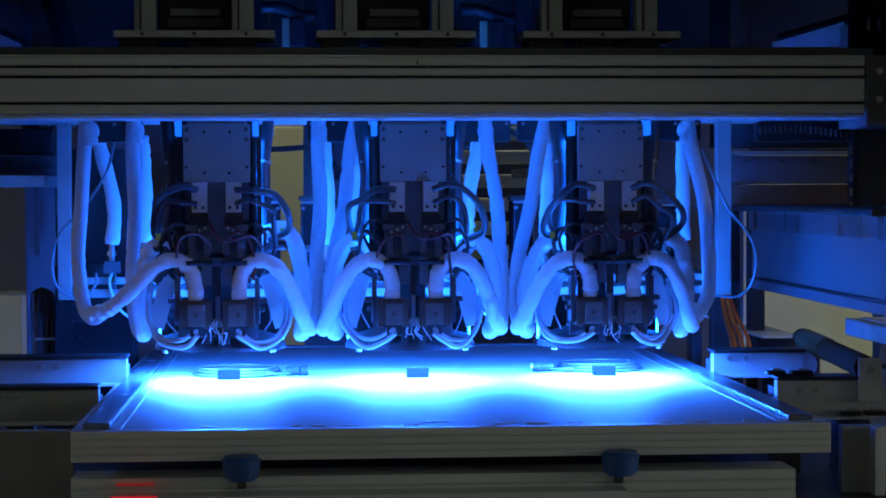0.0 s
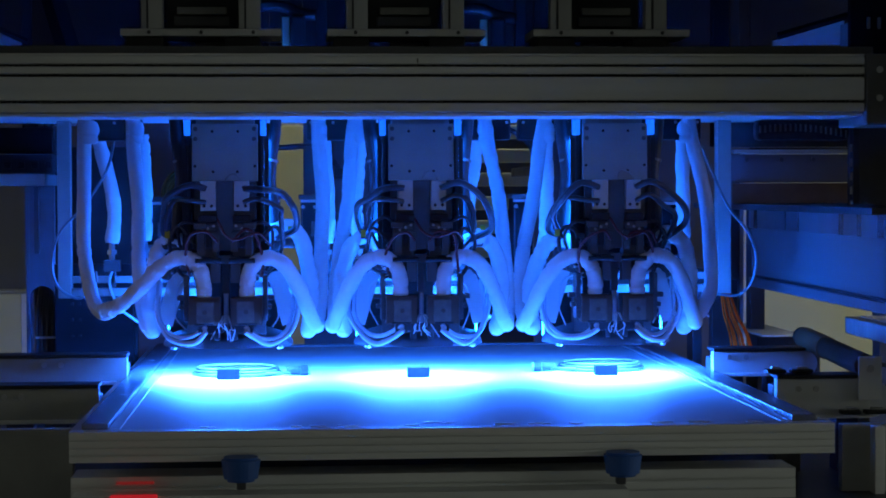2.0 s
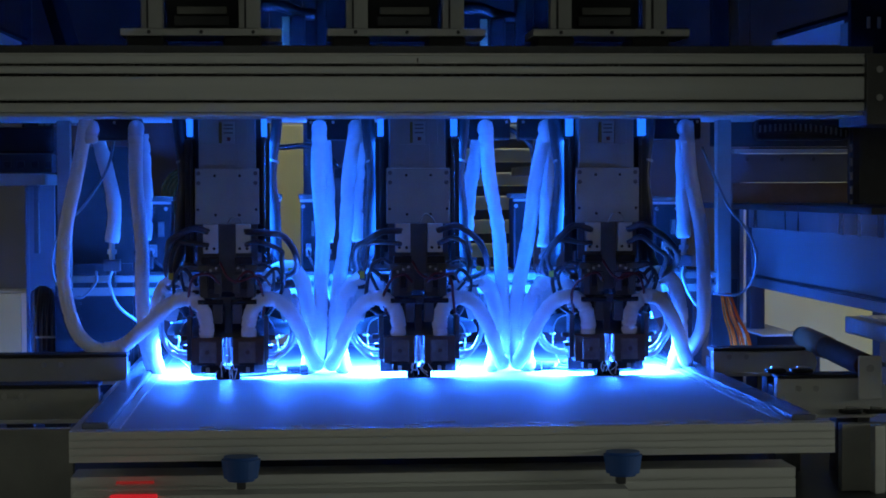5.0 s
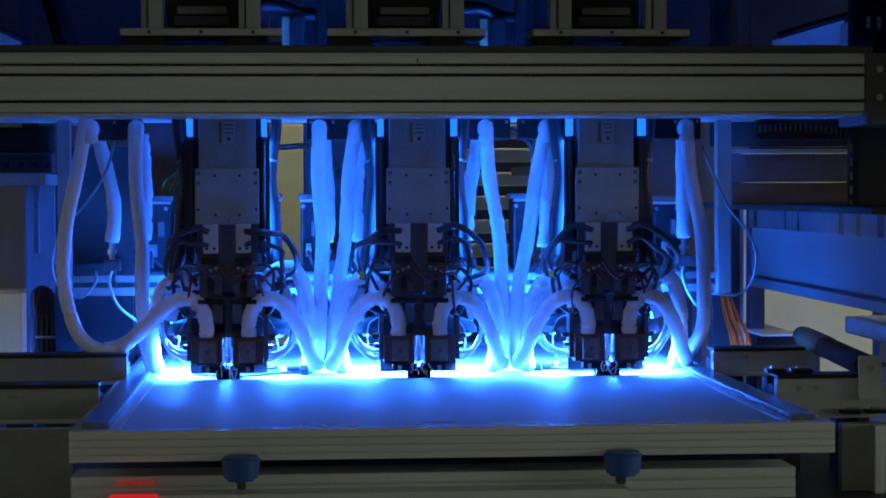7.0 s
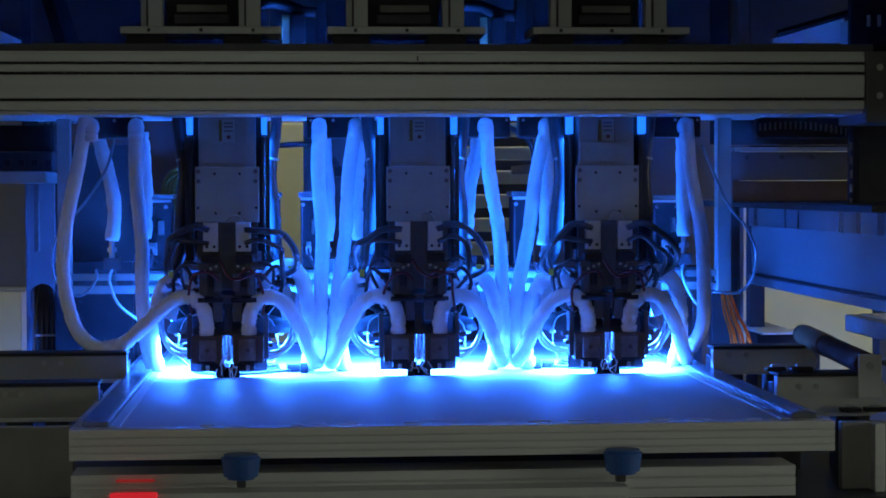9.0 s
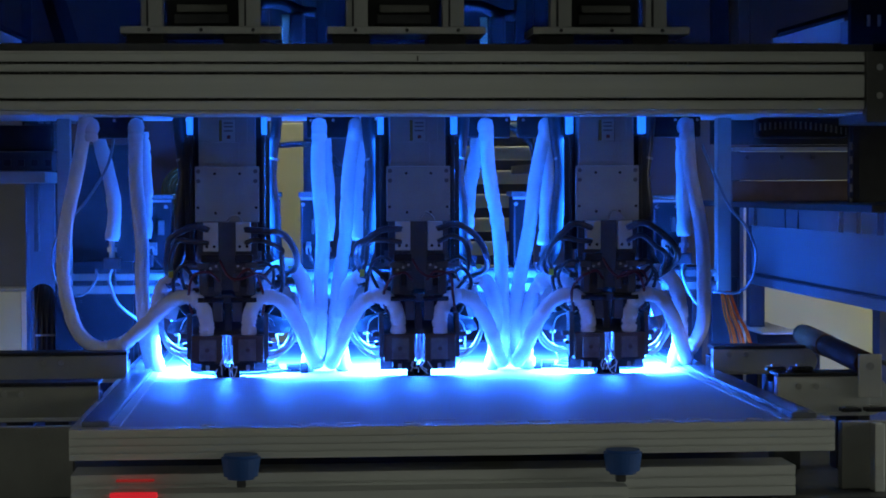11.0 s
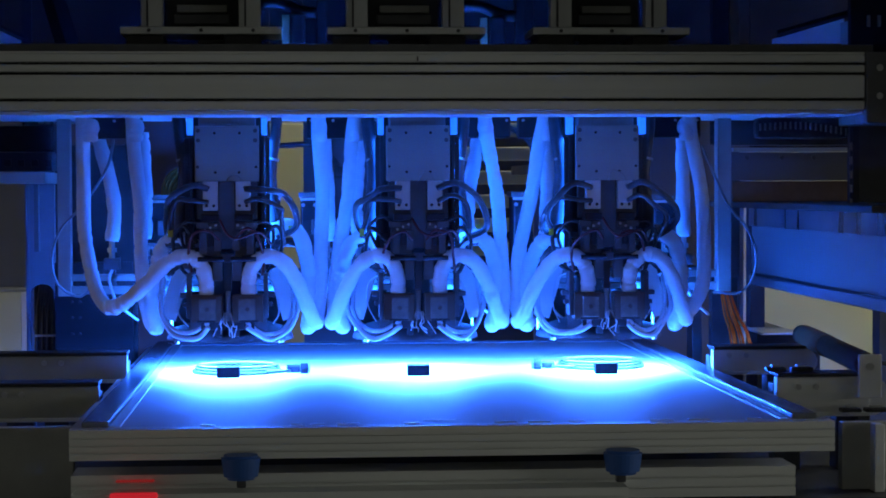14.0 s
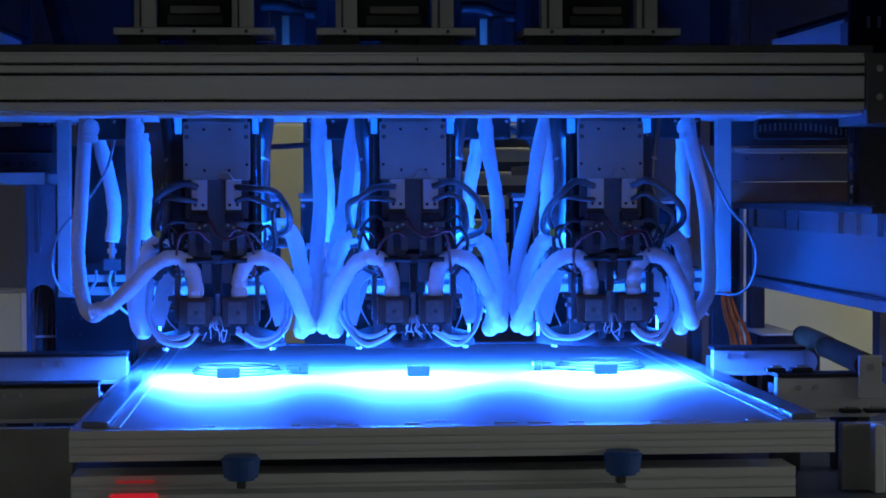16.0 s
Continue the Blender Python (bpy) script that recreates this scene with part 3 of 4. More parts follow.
def coil(x, y, s):
    t = thing("cable_coil", "coiled black cable with a plug lying on the white board", "cable", "coiled cables", (x, y, 0.9))
    for k in range(4):
        a, b = 0.075 - 0.004 * k, 0.065 - 0.004 * k
        pts = [(a * math.cos(q) , b * math.sin(q), 0.004 + 0.0045 * (k % 3)) for q in [2 * math.pi * i / 14 + 0.2 * k for i in range(15)]]
        part("loop", tube(bmesh.new(), pts, 0.0026, 8, 4), RUBBER, t, smooth=True)
    bm = bmesh.new()
    tube(bm, [(s * 0.05, -0.05, 0.006), (s * 0.075, -0.045, 0.006), (s * 0.09, -0.035, 0.006)], 0.0028, 8, 5)
    part("tail", bm, RUBBER, t, smooth=True)
    bm = bmesh.new()
    rod(bm, (s * 0.084, -0.03, 0.009), (s * 0.106, -0.028, 0.009), 0.0075)
    rod(bm, (s * 0.107, -0.028, 0.009), (s * 0.12, -0.027, 0.009), 0.009)
    part("plug", bm, BLACK, t)
    bm = bmesh.new()
    rod(bm, (s * 0.1205, -0.027, 0.009), (s * 0.124, -0.027, 0.009), 0.0075)
    part("plug_ring", bm, SCREW, t)
    return t


# ---- frame behind the heads ----
def hanging_frame():
    t = thing("hanging_frame", "white steel frame hanging below the cross beam", "machine frame")
    zb = 1.0476
    for x0, x1 in ((-0.6189, -0.5964), (0.5478, 0.5724)):
        part("post", boxes((x0, x1, 0.19, 0.22, zb - 0.02, 1.337)), GREY_PLATE, t)
    part("lower_bar", boxes((-0.61, 0.57, 0.2, 0.215, zb + 0.006, zb + 0.018)), GREY_PLATE, t)
    part("lower_bar", boxes((-0.61, 0.57, 0.195, 0.21, zb - 0.017, zb - 0.003)), GREY_PLATE, t)
    return t


def clamp(x):
    t = tagged(part("hose_clamp", boxes((x - 0.045, x + 0.045, 0.085, 0.13, 1.3, 1.3375), bev=0.004), BLACK), "black hose clamp under the beam plate", "clamp", "hose clamps")
    for q in CLAMPS:
        if abs(q - x) < 0.045:
            part("sleeve_end", tube(bmesh.new(), [(q, 0.086, 1.314), (q, 0.074, 1.3215), (q, 0.062, 1.318), (q, 0.057, 1.306), (q, 0.059, 1.296)], 0.0129, 16, 8, 0.03, 5), FOAM, t, "folded white foam sleeve end", smooth=True)
    for q in (-0.038, 0.0, 0.038):
        bolt("bolt", t, (x + q, 0.085, 1.33), 0.0025)
    return t


# ---- what stands behind and beside ----
def rear():
    t = thing("machine_back_panel", "dark steel back panel of the machine with openings", "machine panel")
    # the upper panels' black colour holds the shade above the beam
    for x0, x1 in ((-1.4, -0.2652), (-0.1882, 0.1811), (0.3495, 0.8598)):
        part("panel", boxes((x0, x1, 1.3, 1.32, 0.0, 1.46)), PANEL, t)
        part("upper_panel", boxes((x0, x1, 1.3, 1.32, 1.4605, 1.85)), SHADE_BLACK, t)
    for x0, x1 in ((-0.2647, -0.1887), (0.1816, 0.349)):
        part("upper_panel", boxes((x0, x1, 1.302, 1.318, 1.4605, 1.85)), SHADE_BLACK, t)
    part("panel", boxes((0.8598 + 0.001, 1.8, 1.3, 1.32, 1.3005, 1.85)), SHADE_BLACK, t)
    # covers added at both sides to keep hall light off the beam ends
    part("shade_cover", boxes((1.1, 1.115, -0.9, 0.9, 1.3, 1.85)), SHADE_BLACK, t)
    part("shade_cover", boxes((-1.015, -1.0, -0.7, 0.9, 1.25, 1.85)), SHADE_BLACK, t)
    # unseen roof on posts, added to shade the board and the beam
    for x, y in ((-1.39, -0.98), (1.47, -0.98), (-1.39, 1.27), (1.47, 1.27)):
        part("shade_roof_post", boxes((x, x + 0.02, y, y + 0.02, 0.0, 1.85)), DARK, t)
    tagged(part("shade_roof", boxes((-1.4, 1.5, -1.0, 1.3, 1.8505, 1.87)), CHARCOAL), "unseen dark sheet roof added to shade the machine", "machine roof")
    tagged(part("cream_cabinet", boxes((-0.3301, -0.1531, 1.9, 2.2, 0.0, 1.385)), CREAM), "cream painted cabinet behind the machine", "cabinet")
    t = thing("louvred_cabinet", "cream cabinet with dark louvre slots behind the machine", "cabinet")
    part("body", boxes((0.1736, 0.4733, 1.9, 2.2, 0.0, 1.395)), CHARCOAL, t)
    for k in range(7):
        z = 1.385 - 0.0624 * k
        part("slat", boxes((0.1811, 0.4658, 1.88, 1.899, z - 0.036, z), bev=0.003), CREAM, t)
        part("slat_edge", boxes((0.1811, 0.4658, 1.874, 1.8795, z - 0.004, z), bev=0.001), CREAM, t)
    t = thing("rear_cable", "black cable running behind the heads", "cable", "rear cables")
    part("cable", tube(bmesh.new(), [(-0.2799, 1.0000, 1.3070), (-0.2336, 1.0000, 1.3081), (-0.1787, 1.0000, 1.3104), (-0.1421, 1.0000, 1.2993), (-0.1117, 1.0000, 1.2625)], 0.006, 10, 6), RUBBER, t, smooth=True)
    part("anchor", boxes((-0.1215, -0.1019, 1.0, 1.2995, 1.2404, 1.2625)), BLACK, t)
    t = thing("rear_cable", "black cable running behind the heads", "cable", "rear cables")
    part("cable", tube(bmesh.new(), [(0.1509, 0.9000, 1.3061), (0.1872, 0.9000, 1.3205), (0.2235, 0.9000, 1.3468), (0.2659, 0.9000, 1.3347), (0.2961, 0.9000, 1.3058), (0.3032, 0.9000, 1.2600)], 0.006, 10, 6), RUBBER, t, smooth=True)
    part("anchor", boxes((0.2959, 0.3202, 0.9, 1.2995, 1.2455, 1.2648)), BLACK, t)
    t = thing("cable_reel", "ribbed olive hose reel behind the heads", "hose reel")
    for k in range(4):
        part("turn", tube(bmesh.new(), [(-0.4466 + (0.055 - 0.008 * k) * math.cos(q), 1.15, 1.2086 + (0.055 - 0.008 * k) * math.sin(q)) for q in [2 * math.pi * i / 16 for i in range(17)]], 0.0045, 8, 4), OCHRE, t, smooth=True)
    part("bracket", boxes((-0.4466 - 0.012, -0.4466 + 0.012, 1.155, 1.2995, 1.2086 - 0.06, 1.2086 + 0.05)), DARK, t)
    # drive boxes on the rear rail
    part_rows = ((-0.6266, -0.5392, 1.2039), (-0.5223, -0.4526, 1.2035), (-0.2660, -0.2365, 1.2071),
                 (-0.1956, -0.1615, 1.2068), (0.2317, 0.2722, 1.2062), (0.5161, 0.5745, 1.1991))
    zr = 1.0527
    rail = thing("rear_rail", "dark steel rail carrying drive boxes behind the heads", "machine rail")
    part("rail", boxes((-0.7, 0.62, 0.66, 0.76, zr - 0.06, zr)), DARK, rail)
    for s in (-0.7, 0.6):
        part("leg", boxes((s, s + 0.02, 0.68, 0.74, 0.0, zr - 0.0605)), DARK, rail)
    for x0, x1, z1 in part_rows:
        t = thing("drive_box", "dark steel drive box with a pale cap on the rear rail", "drive unit", "drive boxes")
        w = x1 - x0
        part("body", boxes((x0, x1, 0.67, 0.75, zr + 0.0005, z1 - 0.01), bev=0.003), SHADE_BLACK, t)
        part("cap", boxes((x0 - 0.004, x1 + 0.004, 0.665, 0.755, z1 - 0.0095, z1)), DARK_GREY, t)
        part("connector", boxes((x0 + 0.3 * w, x0 + 0.6 * w, 0.655, 0.6695, zr + 0.03, zr + 0.055)), GREY_PLATE, t)
        part("front_edge", boxes((x0, x1, 0.6665, 0.6695, z1 - 0.016, z1 - 0.0105), bev=0.0005), ALU_LIGHT, t, "bright front edge")
        part("side_rib", boxes((x0 + 0.04 * w, x0 + 0.12 * w, 0.664, 0.6695, zr + 0.01, z1 - 0.03)), DARK, t)
        part("plug", rod(bmesh.new(), (x0 + 0.45 * w, 0.6545, zr + 0.042), (x0 + 0.45 * w, 0.64, zr + 0.042), 0.006, 12), SCREW, t)
        part("lead", tube(bmesh.new(), [(x0 + 0.45 * w, 0.64, zr + 0.042), (x0 + 0.5 * w, 0.625, zr + 0.03), (x0 + 0.7 * w, 0.63, zr + 0.015), (x0 + 0.9 * w, 0.65, zr + 0.004)], 0.0028, 8, 5), RUBBER, t, smooth=True)
        part("switch", boxes((x0 + 0.62 * w, x0 + 0.8 * w, 0.66, 0.6695, zr + 0.07, zr + 0.1)), DARK_GREY, t)
        for q in (0.15, 0.85):
            bolt("bolt", t, (x0 + q * w, 0.67, z1 - 0.025), 0.004)


def fitting_hose(top, low, bend, seed):
    t = thing("sleeved_hose", "short white foam sleeved hose ending in a metal fitting", "hose", "rear hoses")
    a, b = Vector(top), Vector(low)
    mid = (a + b) / 2 + Vector((bend, 0, 0))
    part("sleeve", tube(bmesh.new(), [a, a.lerp(mid, 0.5), mid, mid.lerp(b, 0.5) + Vector((bend * 0.4, 0, 0)), b], 0.0125, 16, 8, 0.1, seed), FOAM, t, smooth=True)
    bm = bmesh.new()
    rod(bm, b, b - Vector((0, 0, 0.03)), 0.005)
    rod(bm, b - Vector((0, 0, 0.012)), b - Vector((0, 0, 0.02)), 0.009, 6)
    part("fitting", bm, SCREW, t)
    part("holder", boxes((b.x - 0.014, b.x + 0.014, b.y - 0.01, b.y + 0.02, b.z - 0.05, b.z - 0.03)), DARK, t)
    part("arm", boxes((b.x - 0.006, b.x + 0.006, b.y + 0.0, b.y + 0.01, 1.03, b.z - 0.0505)), DARK, t)
    bm = bmesh.new()
    tube(bm, [b - Vector((0, 0, 0.05)), b - Vector((0.004, 0.01, 0.07)), b - Vector((-0.012, 0.02, 0.11)), b - Vector((-0.045, 0.0, 0.14))], 0.0025, 8, 6)
    part("air_tube", bm, CLEAR_TUBE, t, smooth=True)


def conveyor(x0, x1, y, z0, z1, bolts, end, mat):
    t = thing("conveyor_rail", "grey steel conveyor rail with a black belt beside the board", "conveyor", "conveyor rails")
    part("rail", boxes((x0, x1, y, y + 0.02, z0, z1)), mat, t)
    part("inner_rail", boxes((x0, x1, y + 0.025, y + 0.06, z0 + 0.004, z1 - 0.012)), CHARCOAL, t)
    part("belt", boxes((x0, x1, y - 0.006, y + 0.05, z1 + 0.0005, z1 + 0.006)), BLACK, t)
    part("lower_edge", boxes((x0, x1, y - 0.004, y - 0.0005, z0, z0 + 0.006)), ALU, t)
    if end:
        bm = bmesh.new()
        h = (z1 - z0) / 2
        rod(bm, (end, y + 0.001, z0 + h), (end, y + 0.019, z0 + h), h, 32)
        part("round_end", bm, mat, t)
    part("leg", boxes((x0 + 0.1, x0 + 0.14, y + 0.03, y + 0.07, 0.0, z0 - 0.0005)), DARK, t)
    part("leg", boxes((x1 - 0.14, x1 - 0.1, y + 0.03, y + 0.07, 0.0, z0 - 0.0005)), DARK, t)
    for bx, bz in bolts:
        bolt("bolt", t, (bx, y, bz), 0.0045)
    return t


def sides():
    z1, z0 = 0.9388, 0.8939
    conveyor(-1.6, -0.4839, 0.0, z0, z1, [(-0.6200, 0.9277), (-0.5923, 0.9274)], None, GREY_PLATE)
    y1, y0 = 0.9227, 0.8708
    conveyor(-1.6, -0.4953, -0.35, y0, y1, [(-0.6332, 0.9117), (-0.6085, 0.9115)], None, GREY_PLATE)
    # the right rails' paler metal stands for more hall light on this side
    z1, z0 = 0.9385, 0.8962
    conveyor(0.4994, 0.6579, 0.0, z0, z1, [(0.5266, 0.9293), (0.5557, 0.9290)], 0.6579, ALU)
    y1, y0 = 0.9251, 0.8648
    conveyor(0.5238, 0.6679, -0.35, y0, y1, [(0.5568, 0.9101), (0.5839, 0.9098)], 0.6679, ALU)
    for x0, x1, y, z in ((0.5137, 0.5435, -0.33, y1 + 0.0065), (0.5523, 0.5856, -0.33, y1 + 0.0065),
                         (0.6175, 0.6479, -0.3765, y0 + 0.008), (0.6548, 0.6896, -0.3765, y0 + 0.008)):
        t = thing("latch_clip", "black latch clip with a steel bolt on the conveyor", "clip", "latch clips")
        part("clip", boxes((x0, x1, y, y + 0.022, z, z + 0.006), bev=0.002), BLACK, t)
        part("lever", boxes((x0 + 0.008, x1 - 0.008, y + 0.004, y + 0.014, z + 0.0065, z + 0.01), bev=0.001), SCREW, t)
    t = thing("front_rail", "aluminium guide rail under the tray front", "machine rail")
    g = [(0.3, 0.36), (0.62, 0.7)]
    part("profile", profile_x(bmesh.new(), -0.4974, 0.4638, grooved(-0.7, -0.62, 0.8, 0.84, g, 0.004)), ALU, t)
    part("lower_profile", profile_x(bmesh.new(), -0.4916, 0.2291, grooved(-0.75, -0.7005, 0.788, 0.822, g, 0.004)), ALU, t)
    t = thing("indicator_light", "red indicator light and its glowing reflection strip on the aluminium rail", "indicator light")
    # the upper, dim strip glows in place of the indicator's reflection on the rail
    part("strip", boxes((-0.4380, -0.3890, -0.712, -0.7005, 0.8322, 0.8344), bev=0.0005), RED_REFLECTION, t)
    part("strip", boxes((-0.4413, -0.3812, -0.764, -0.7505, 0.8171, 0.8250), bev=0.0015), RED_LED, t)
    part("bracket", boxes((-0.4470, -0.3754, -0.76, -0.7505, 0.8127, 0.8167), bev=0.0005), BLACK, t)
    t = thing("steel_cabinet", "dark steel machine cabinet with aluminium edges under the tray", "machine cabinet")
    part("body", boxes((-1.2, 1.2, -0.6, 1.2, 0.0, 0.78), bev=0.004), CHARCOAL, t)
    part("front_edge", boxes((-1.2, -0.5123, -0.62, -0.6005, 0.70, 0.78)), GREY_PLATE, t)
    part("front_cover", boxes((-1.2, -0.5162, -0.5, -0.48, 0.7805, 0.8805)), GREY_PLATE, t)
    part("front_cover", boxes((0.5742, 1.2, -0.53, -0.51, 0.7805, 0.8769)), GREY_PLATE, t)
    part("corner_post", boxes((0.6136, 0.6283, -0.56, -0.535, 0.7805, 0.8770)), ALU, t)
    # tall column with an oblong cable hole, built of pieces round the hole
    t = thing("side_column", "grey steel side column with an oblong cable hole", "machine column")
    xa, xb, xh0, xh1 = -0.7097, -0.5113, -0.7024, -0.6563
    zh1, zh0 = 1.0376, 0.80
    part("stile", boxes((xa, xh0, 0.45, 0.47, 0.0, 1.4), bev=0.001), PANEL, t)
    # shade on this wide stile is put into its black colour
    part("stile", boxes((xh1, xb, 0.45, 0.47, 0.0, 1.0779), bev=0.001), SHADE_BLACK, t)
    bm = bmesh.new()
    rr, xm = (xh1 - xh0) / 2, (xh0 + xh1) / 2
    rim = [(xm + rr * math.cos(math.pi * k / 12), zh1 - rr + rr * math.sin(math.pi * k / 12)) for k in range(13)]
    face = bm.faces.new([bm.verts.new((x, 0.45, z)) for x, z in [(xh1, 1.4), *rim, (xh0, 1.4)]])
    ext = bmesh.ops.extrude_face_region(bm, geom=[face])
    bmesh.ops.translate(bm, vec=(0, 0.02, 0), verts=[v for v in ext["geom"] if isinstance(v, bmesh.types.BMVert)])
    bmesh.ops.recalc_face_normals(bm, faces=bm.faces)
    part("upper_plate", bm, PANEL, t)
    part("lower_plate", boxes((xh0, xh1, 0.45, 0.47, 0.0, zh0), bev=0.001), PANEL, t)
    part("return_plate", boxes((xa, xb, 0.56, 0.58, 0.0, 1.3), bev=0.001), BLACK, t)
    for k in range(6):
        bolt("bolt", t, (-0.6243 + 0.014 * (k % 2), 0.45, 1.0033 - 0.03 * (k // 2)), 0.003, BLACK)
    t = thing("cable_bundle", "black cable loom held by a white tie in the column hole", "cable")
    for k in range(7):
        x = xh0 + 0.008 + 0.005 * k
        part("cable", tube(bmesh.new(), [(x + 0.006, 0.53, zh1 + 0.02), (x, 0.51, zh1 - 0.04), (x - 0.002, 0.5 + 0.002 * (k % 2), 0.95), (x - 0.003, 0.5, 0.8)], 0.004, 8, 5), RUBBER, t, smooth=True)
    part("tie", boxes((xh0 + 0.003, xh0 + 0.042, 0.492, 0.495, 0.9353, 0.9396), bev=0.0005), WHITE_PAINT, t)
    # left side shelf with drives
    t = thing("side_shelf", "grey steel shelf carrying black drives beside the frame", "machine shelf")
    part("shelf", boxes((-1.2, -0.6411, 0.2, 0.4, 1.2253, 1.2450)), GREY_PLATE, t)
    part("top_rail", boxes((-1.2, -0.6411, 0.3, 0.4, 1.2480, 1.2815)), CHARCOAL, t)
    part("drive", boxes((-1.2, -0.6471, 0.38, 0.46, 1.2844, 1.3323), bev=0.004), BLACK, t)
    for k in range(5):
        part("block", boxes((-0.7250 + 0.024 * k, -0.7250 + 0.024 * k + 0.012, 0.295, 0.2995, 1.2561, 1.2683)), BLACK, t)
    for k in range(6):
        bolt("bolt", t, (-0.6724 + 0.012 * k, 0.4, 1.3355), 0.005, SCREW, (0, 0, 1), 0.008)
    part("hanger", boxes((-0.6847, -0.6764, 0.38, 0.4, 1.1, 1.2250)), DARK, t)
    # right side: shelf rails, chain, blue-lit inner sheet
    t = thing("side_shelf", "dark steel rails beside the frame with a pale edge", "machine shelf")
    xr = 0.5964
    part("pale_rail", boxes((xr, 0.8361, 0.3, 0.33, 1.2256, 1.2780)), PANEL, t)
    part("rail_lip", boxes((xr, 0.8361, 0.28, 0.2995, 1.2788, 1.2861)), GREY_PLATE, t)
    part("dark_rail", boxes((xr, 0.8361, 0.29, 0.34, 1.1875, 1.2246)), BROWN, t)
    for x in (0.625, 0.69, 0.75):
        bolt("bolt", t, (x, 0.3, 1.268), 0.004, DARK)
    part("top_rail", boxes((xr, 1.3, 0.35, 0.4, 1.2924, 1.3420)), CHARCOAL, t)
    part("shelf", boxes((xr, 0.98, -0.6, 0.65, 1.1765, 1.187)), BLACK, t)
    part("post", boxes((0.95, 0.98, 0.55, 0.6, 0.0, 1.1762)), DARK, t)
    t = thing("cable_chain", "black plastic cable chain looping beside the frame", "cable chain")
    xc = 0.7355
    part("chain_body", boxes((0.7100, 0.95, -0.1, -0.06, 1.1762, 1.3259), bev=0.012), BLACK, t)
    for k in range(18):
        f = k / 17
        x = 0.5609 + (0.7051 - 0.5609) * f
        z = 1.3123 + 0.006 * math.sin(3.14 * f) - 0.008 * f
        part("link", boxes((x - 0.0016, x + 0.001, -0.085, -0.08, z - 0.006, z + 0.006), bev=0.0005), DARK_GREY, t)
    part("chain_run", boxes((0.5562, 0.7117, -0.0795, -0.04, 1.2937, 1.3289), bev=0.01), BLACK, t)
    for k in range(5):
        z = 1.2823 - 0.023 * k
        part("link", boxes((0.7071 - 0.002, 0.7071 + 0.002, -0.105, -0.1, z - 0.009, z + 0.004), bev=0.0005), DARK_GREY, t)
    t = thing("side_sheet", "painted steel inner side sheet of the machine", "machine panel")
    xs = 0.7153
    part("sheet", boxes((xs, xs + 0.012, -0.55, 0.65, 1.0303, 1.176)), SATIN_GREY, t)
    part("lower_strip", boxes((xs - 0.006, xs - 0.0005, -0.36, 0.65, 1.0177, 1.0360)), SATIN_GREY, t)
    part("seam", boxes((xs - 0.004, xs - 0.0005, -0.36, 0.65, 1.0366, 1.0417)), BLACK, t)
    part("upper_band", boxes((xs - 0.006, xs - 0.0005, -0.55, 0.65, 1.136, 1.1755)), BAND, t, "brushed steel band")
    part("end_strip", boxes((xs - 0.008, xs - 0.0005, -0.375, -0.3605, 1.0177, 1.17)), GREY_PLATE, t)
    part("post", boxes((xs, xs + 0.03, 0.66, 0.7, 0.0, 1.176)), CHARCOAL, t)
    part("post", boxes((xs, xs + 0.03, -0.6, -0.56, 1.0, 1.176)), CHARCOAL, t)
    t = thing("cream_housing", "cream painted machine housing behind the rollers", "machine housing", "cream housings")
    part("body", boxes((0.8627, 2.2, 1.3, 1.7, 0.0, 1.3)), CREAM, t)
    part("corner_post", boxes((0.8345, 0.8615, 1.25, 1.29, 0.0, 1.298)), WHITE_PAINT, t, "white corner post")
    part("door_gap", boxes((1.3, 1.304, 1.2965, 1.2995, 0.1, 1.25), bev=0), DARK, t)
    t = thing("cream_housing", "cream painted machine housing behind the column", "machine housing", "cream housings")
    part("body", boxes((-1.9, -0.8242, 1.2, 1.29, 0.0, 0.985)), CREAM, t)
    part("edge_trim", boxes((-0.8237, -0.806, 1.2, 1.29, 0.0, 0.985)), WHITE_PAINT, t, "pale edge trim")
    part("top_trim", boxes((-1.9, -0.806, 1.2, 1.29, 0.9855, 0.992)), GREY_PLATE, t)
    t = thing("junction_box", "pale steel box with an open dark front behind the rail", "box")
    part("body", boxes((0.7039, 0.8304, 0.55, 0.65, 0.8, 0.9244)), BLACK, t)
    part("lid", boxes((0.7016, 0.7820, 0.5, 0.85, 0.9250, 0.9290)), WHITE_PAINT, t)
    t = thing("roller", "black rubber roller with a brown sleeve and pale end plate", "roller")
    pa, pb = Vector((0.7096, 0.2000, 0.9454)), Vector((0.6617, -0.3500, 0.9434))
    u = (pb - pa).normalized()
    part("barrel", rod(bmesh.new(), pa + u * 0.1, pb, 0.018, 28), ROLLER, t)
    part("sleeve", rod(bmesh.new(), pa, pa + u * 0.22, 0.0195, 28), COPPER, t)
    part("hub", rod(bmesh.new(), pa - u * 0.03, pa - u * 0.0005, 0.018, 24), ROLLER, t)
    part("end_plate", boxes((pb.x - 0.016, pb.x + 0.02, pb.y - 0.016, pb.y - 0.01, pb.z - 0.05, pb.z + 0.016), bev=0.004), WHITE_PAINT, t)
    bolt("bolt", t, (pb.x + 0.001, pb.y - 0.016, pb.z - 0.002), 0.006)
    part("bracket", boxes((pb.x - 0.01, pb.x + 0.01, pb.y + 0.012, pb.y + 0.03, 0.0, pb.z - 0.03)), DARK, t)
    t = thing("side_rail", "dark steel guide rail carrying the sliding steel plate", "machine rail")
    part("rail", boxes((0.86, 1.9, -0.45, -0.35, 0.93, 0.9675)), DARK, t)
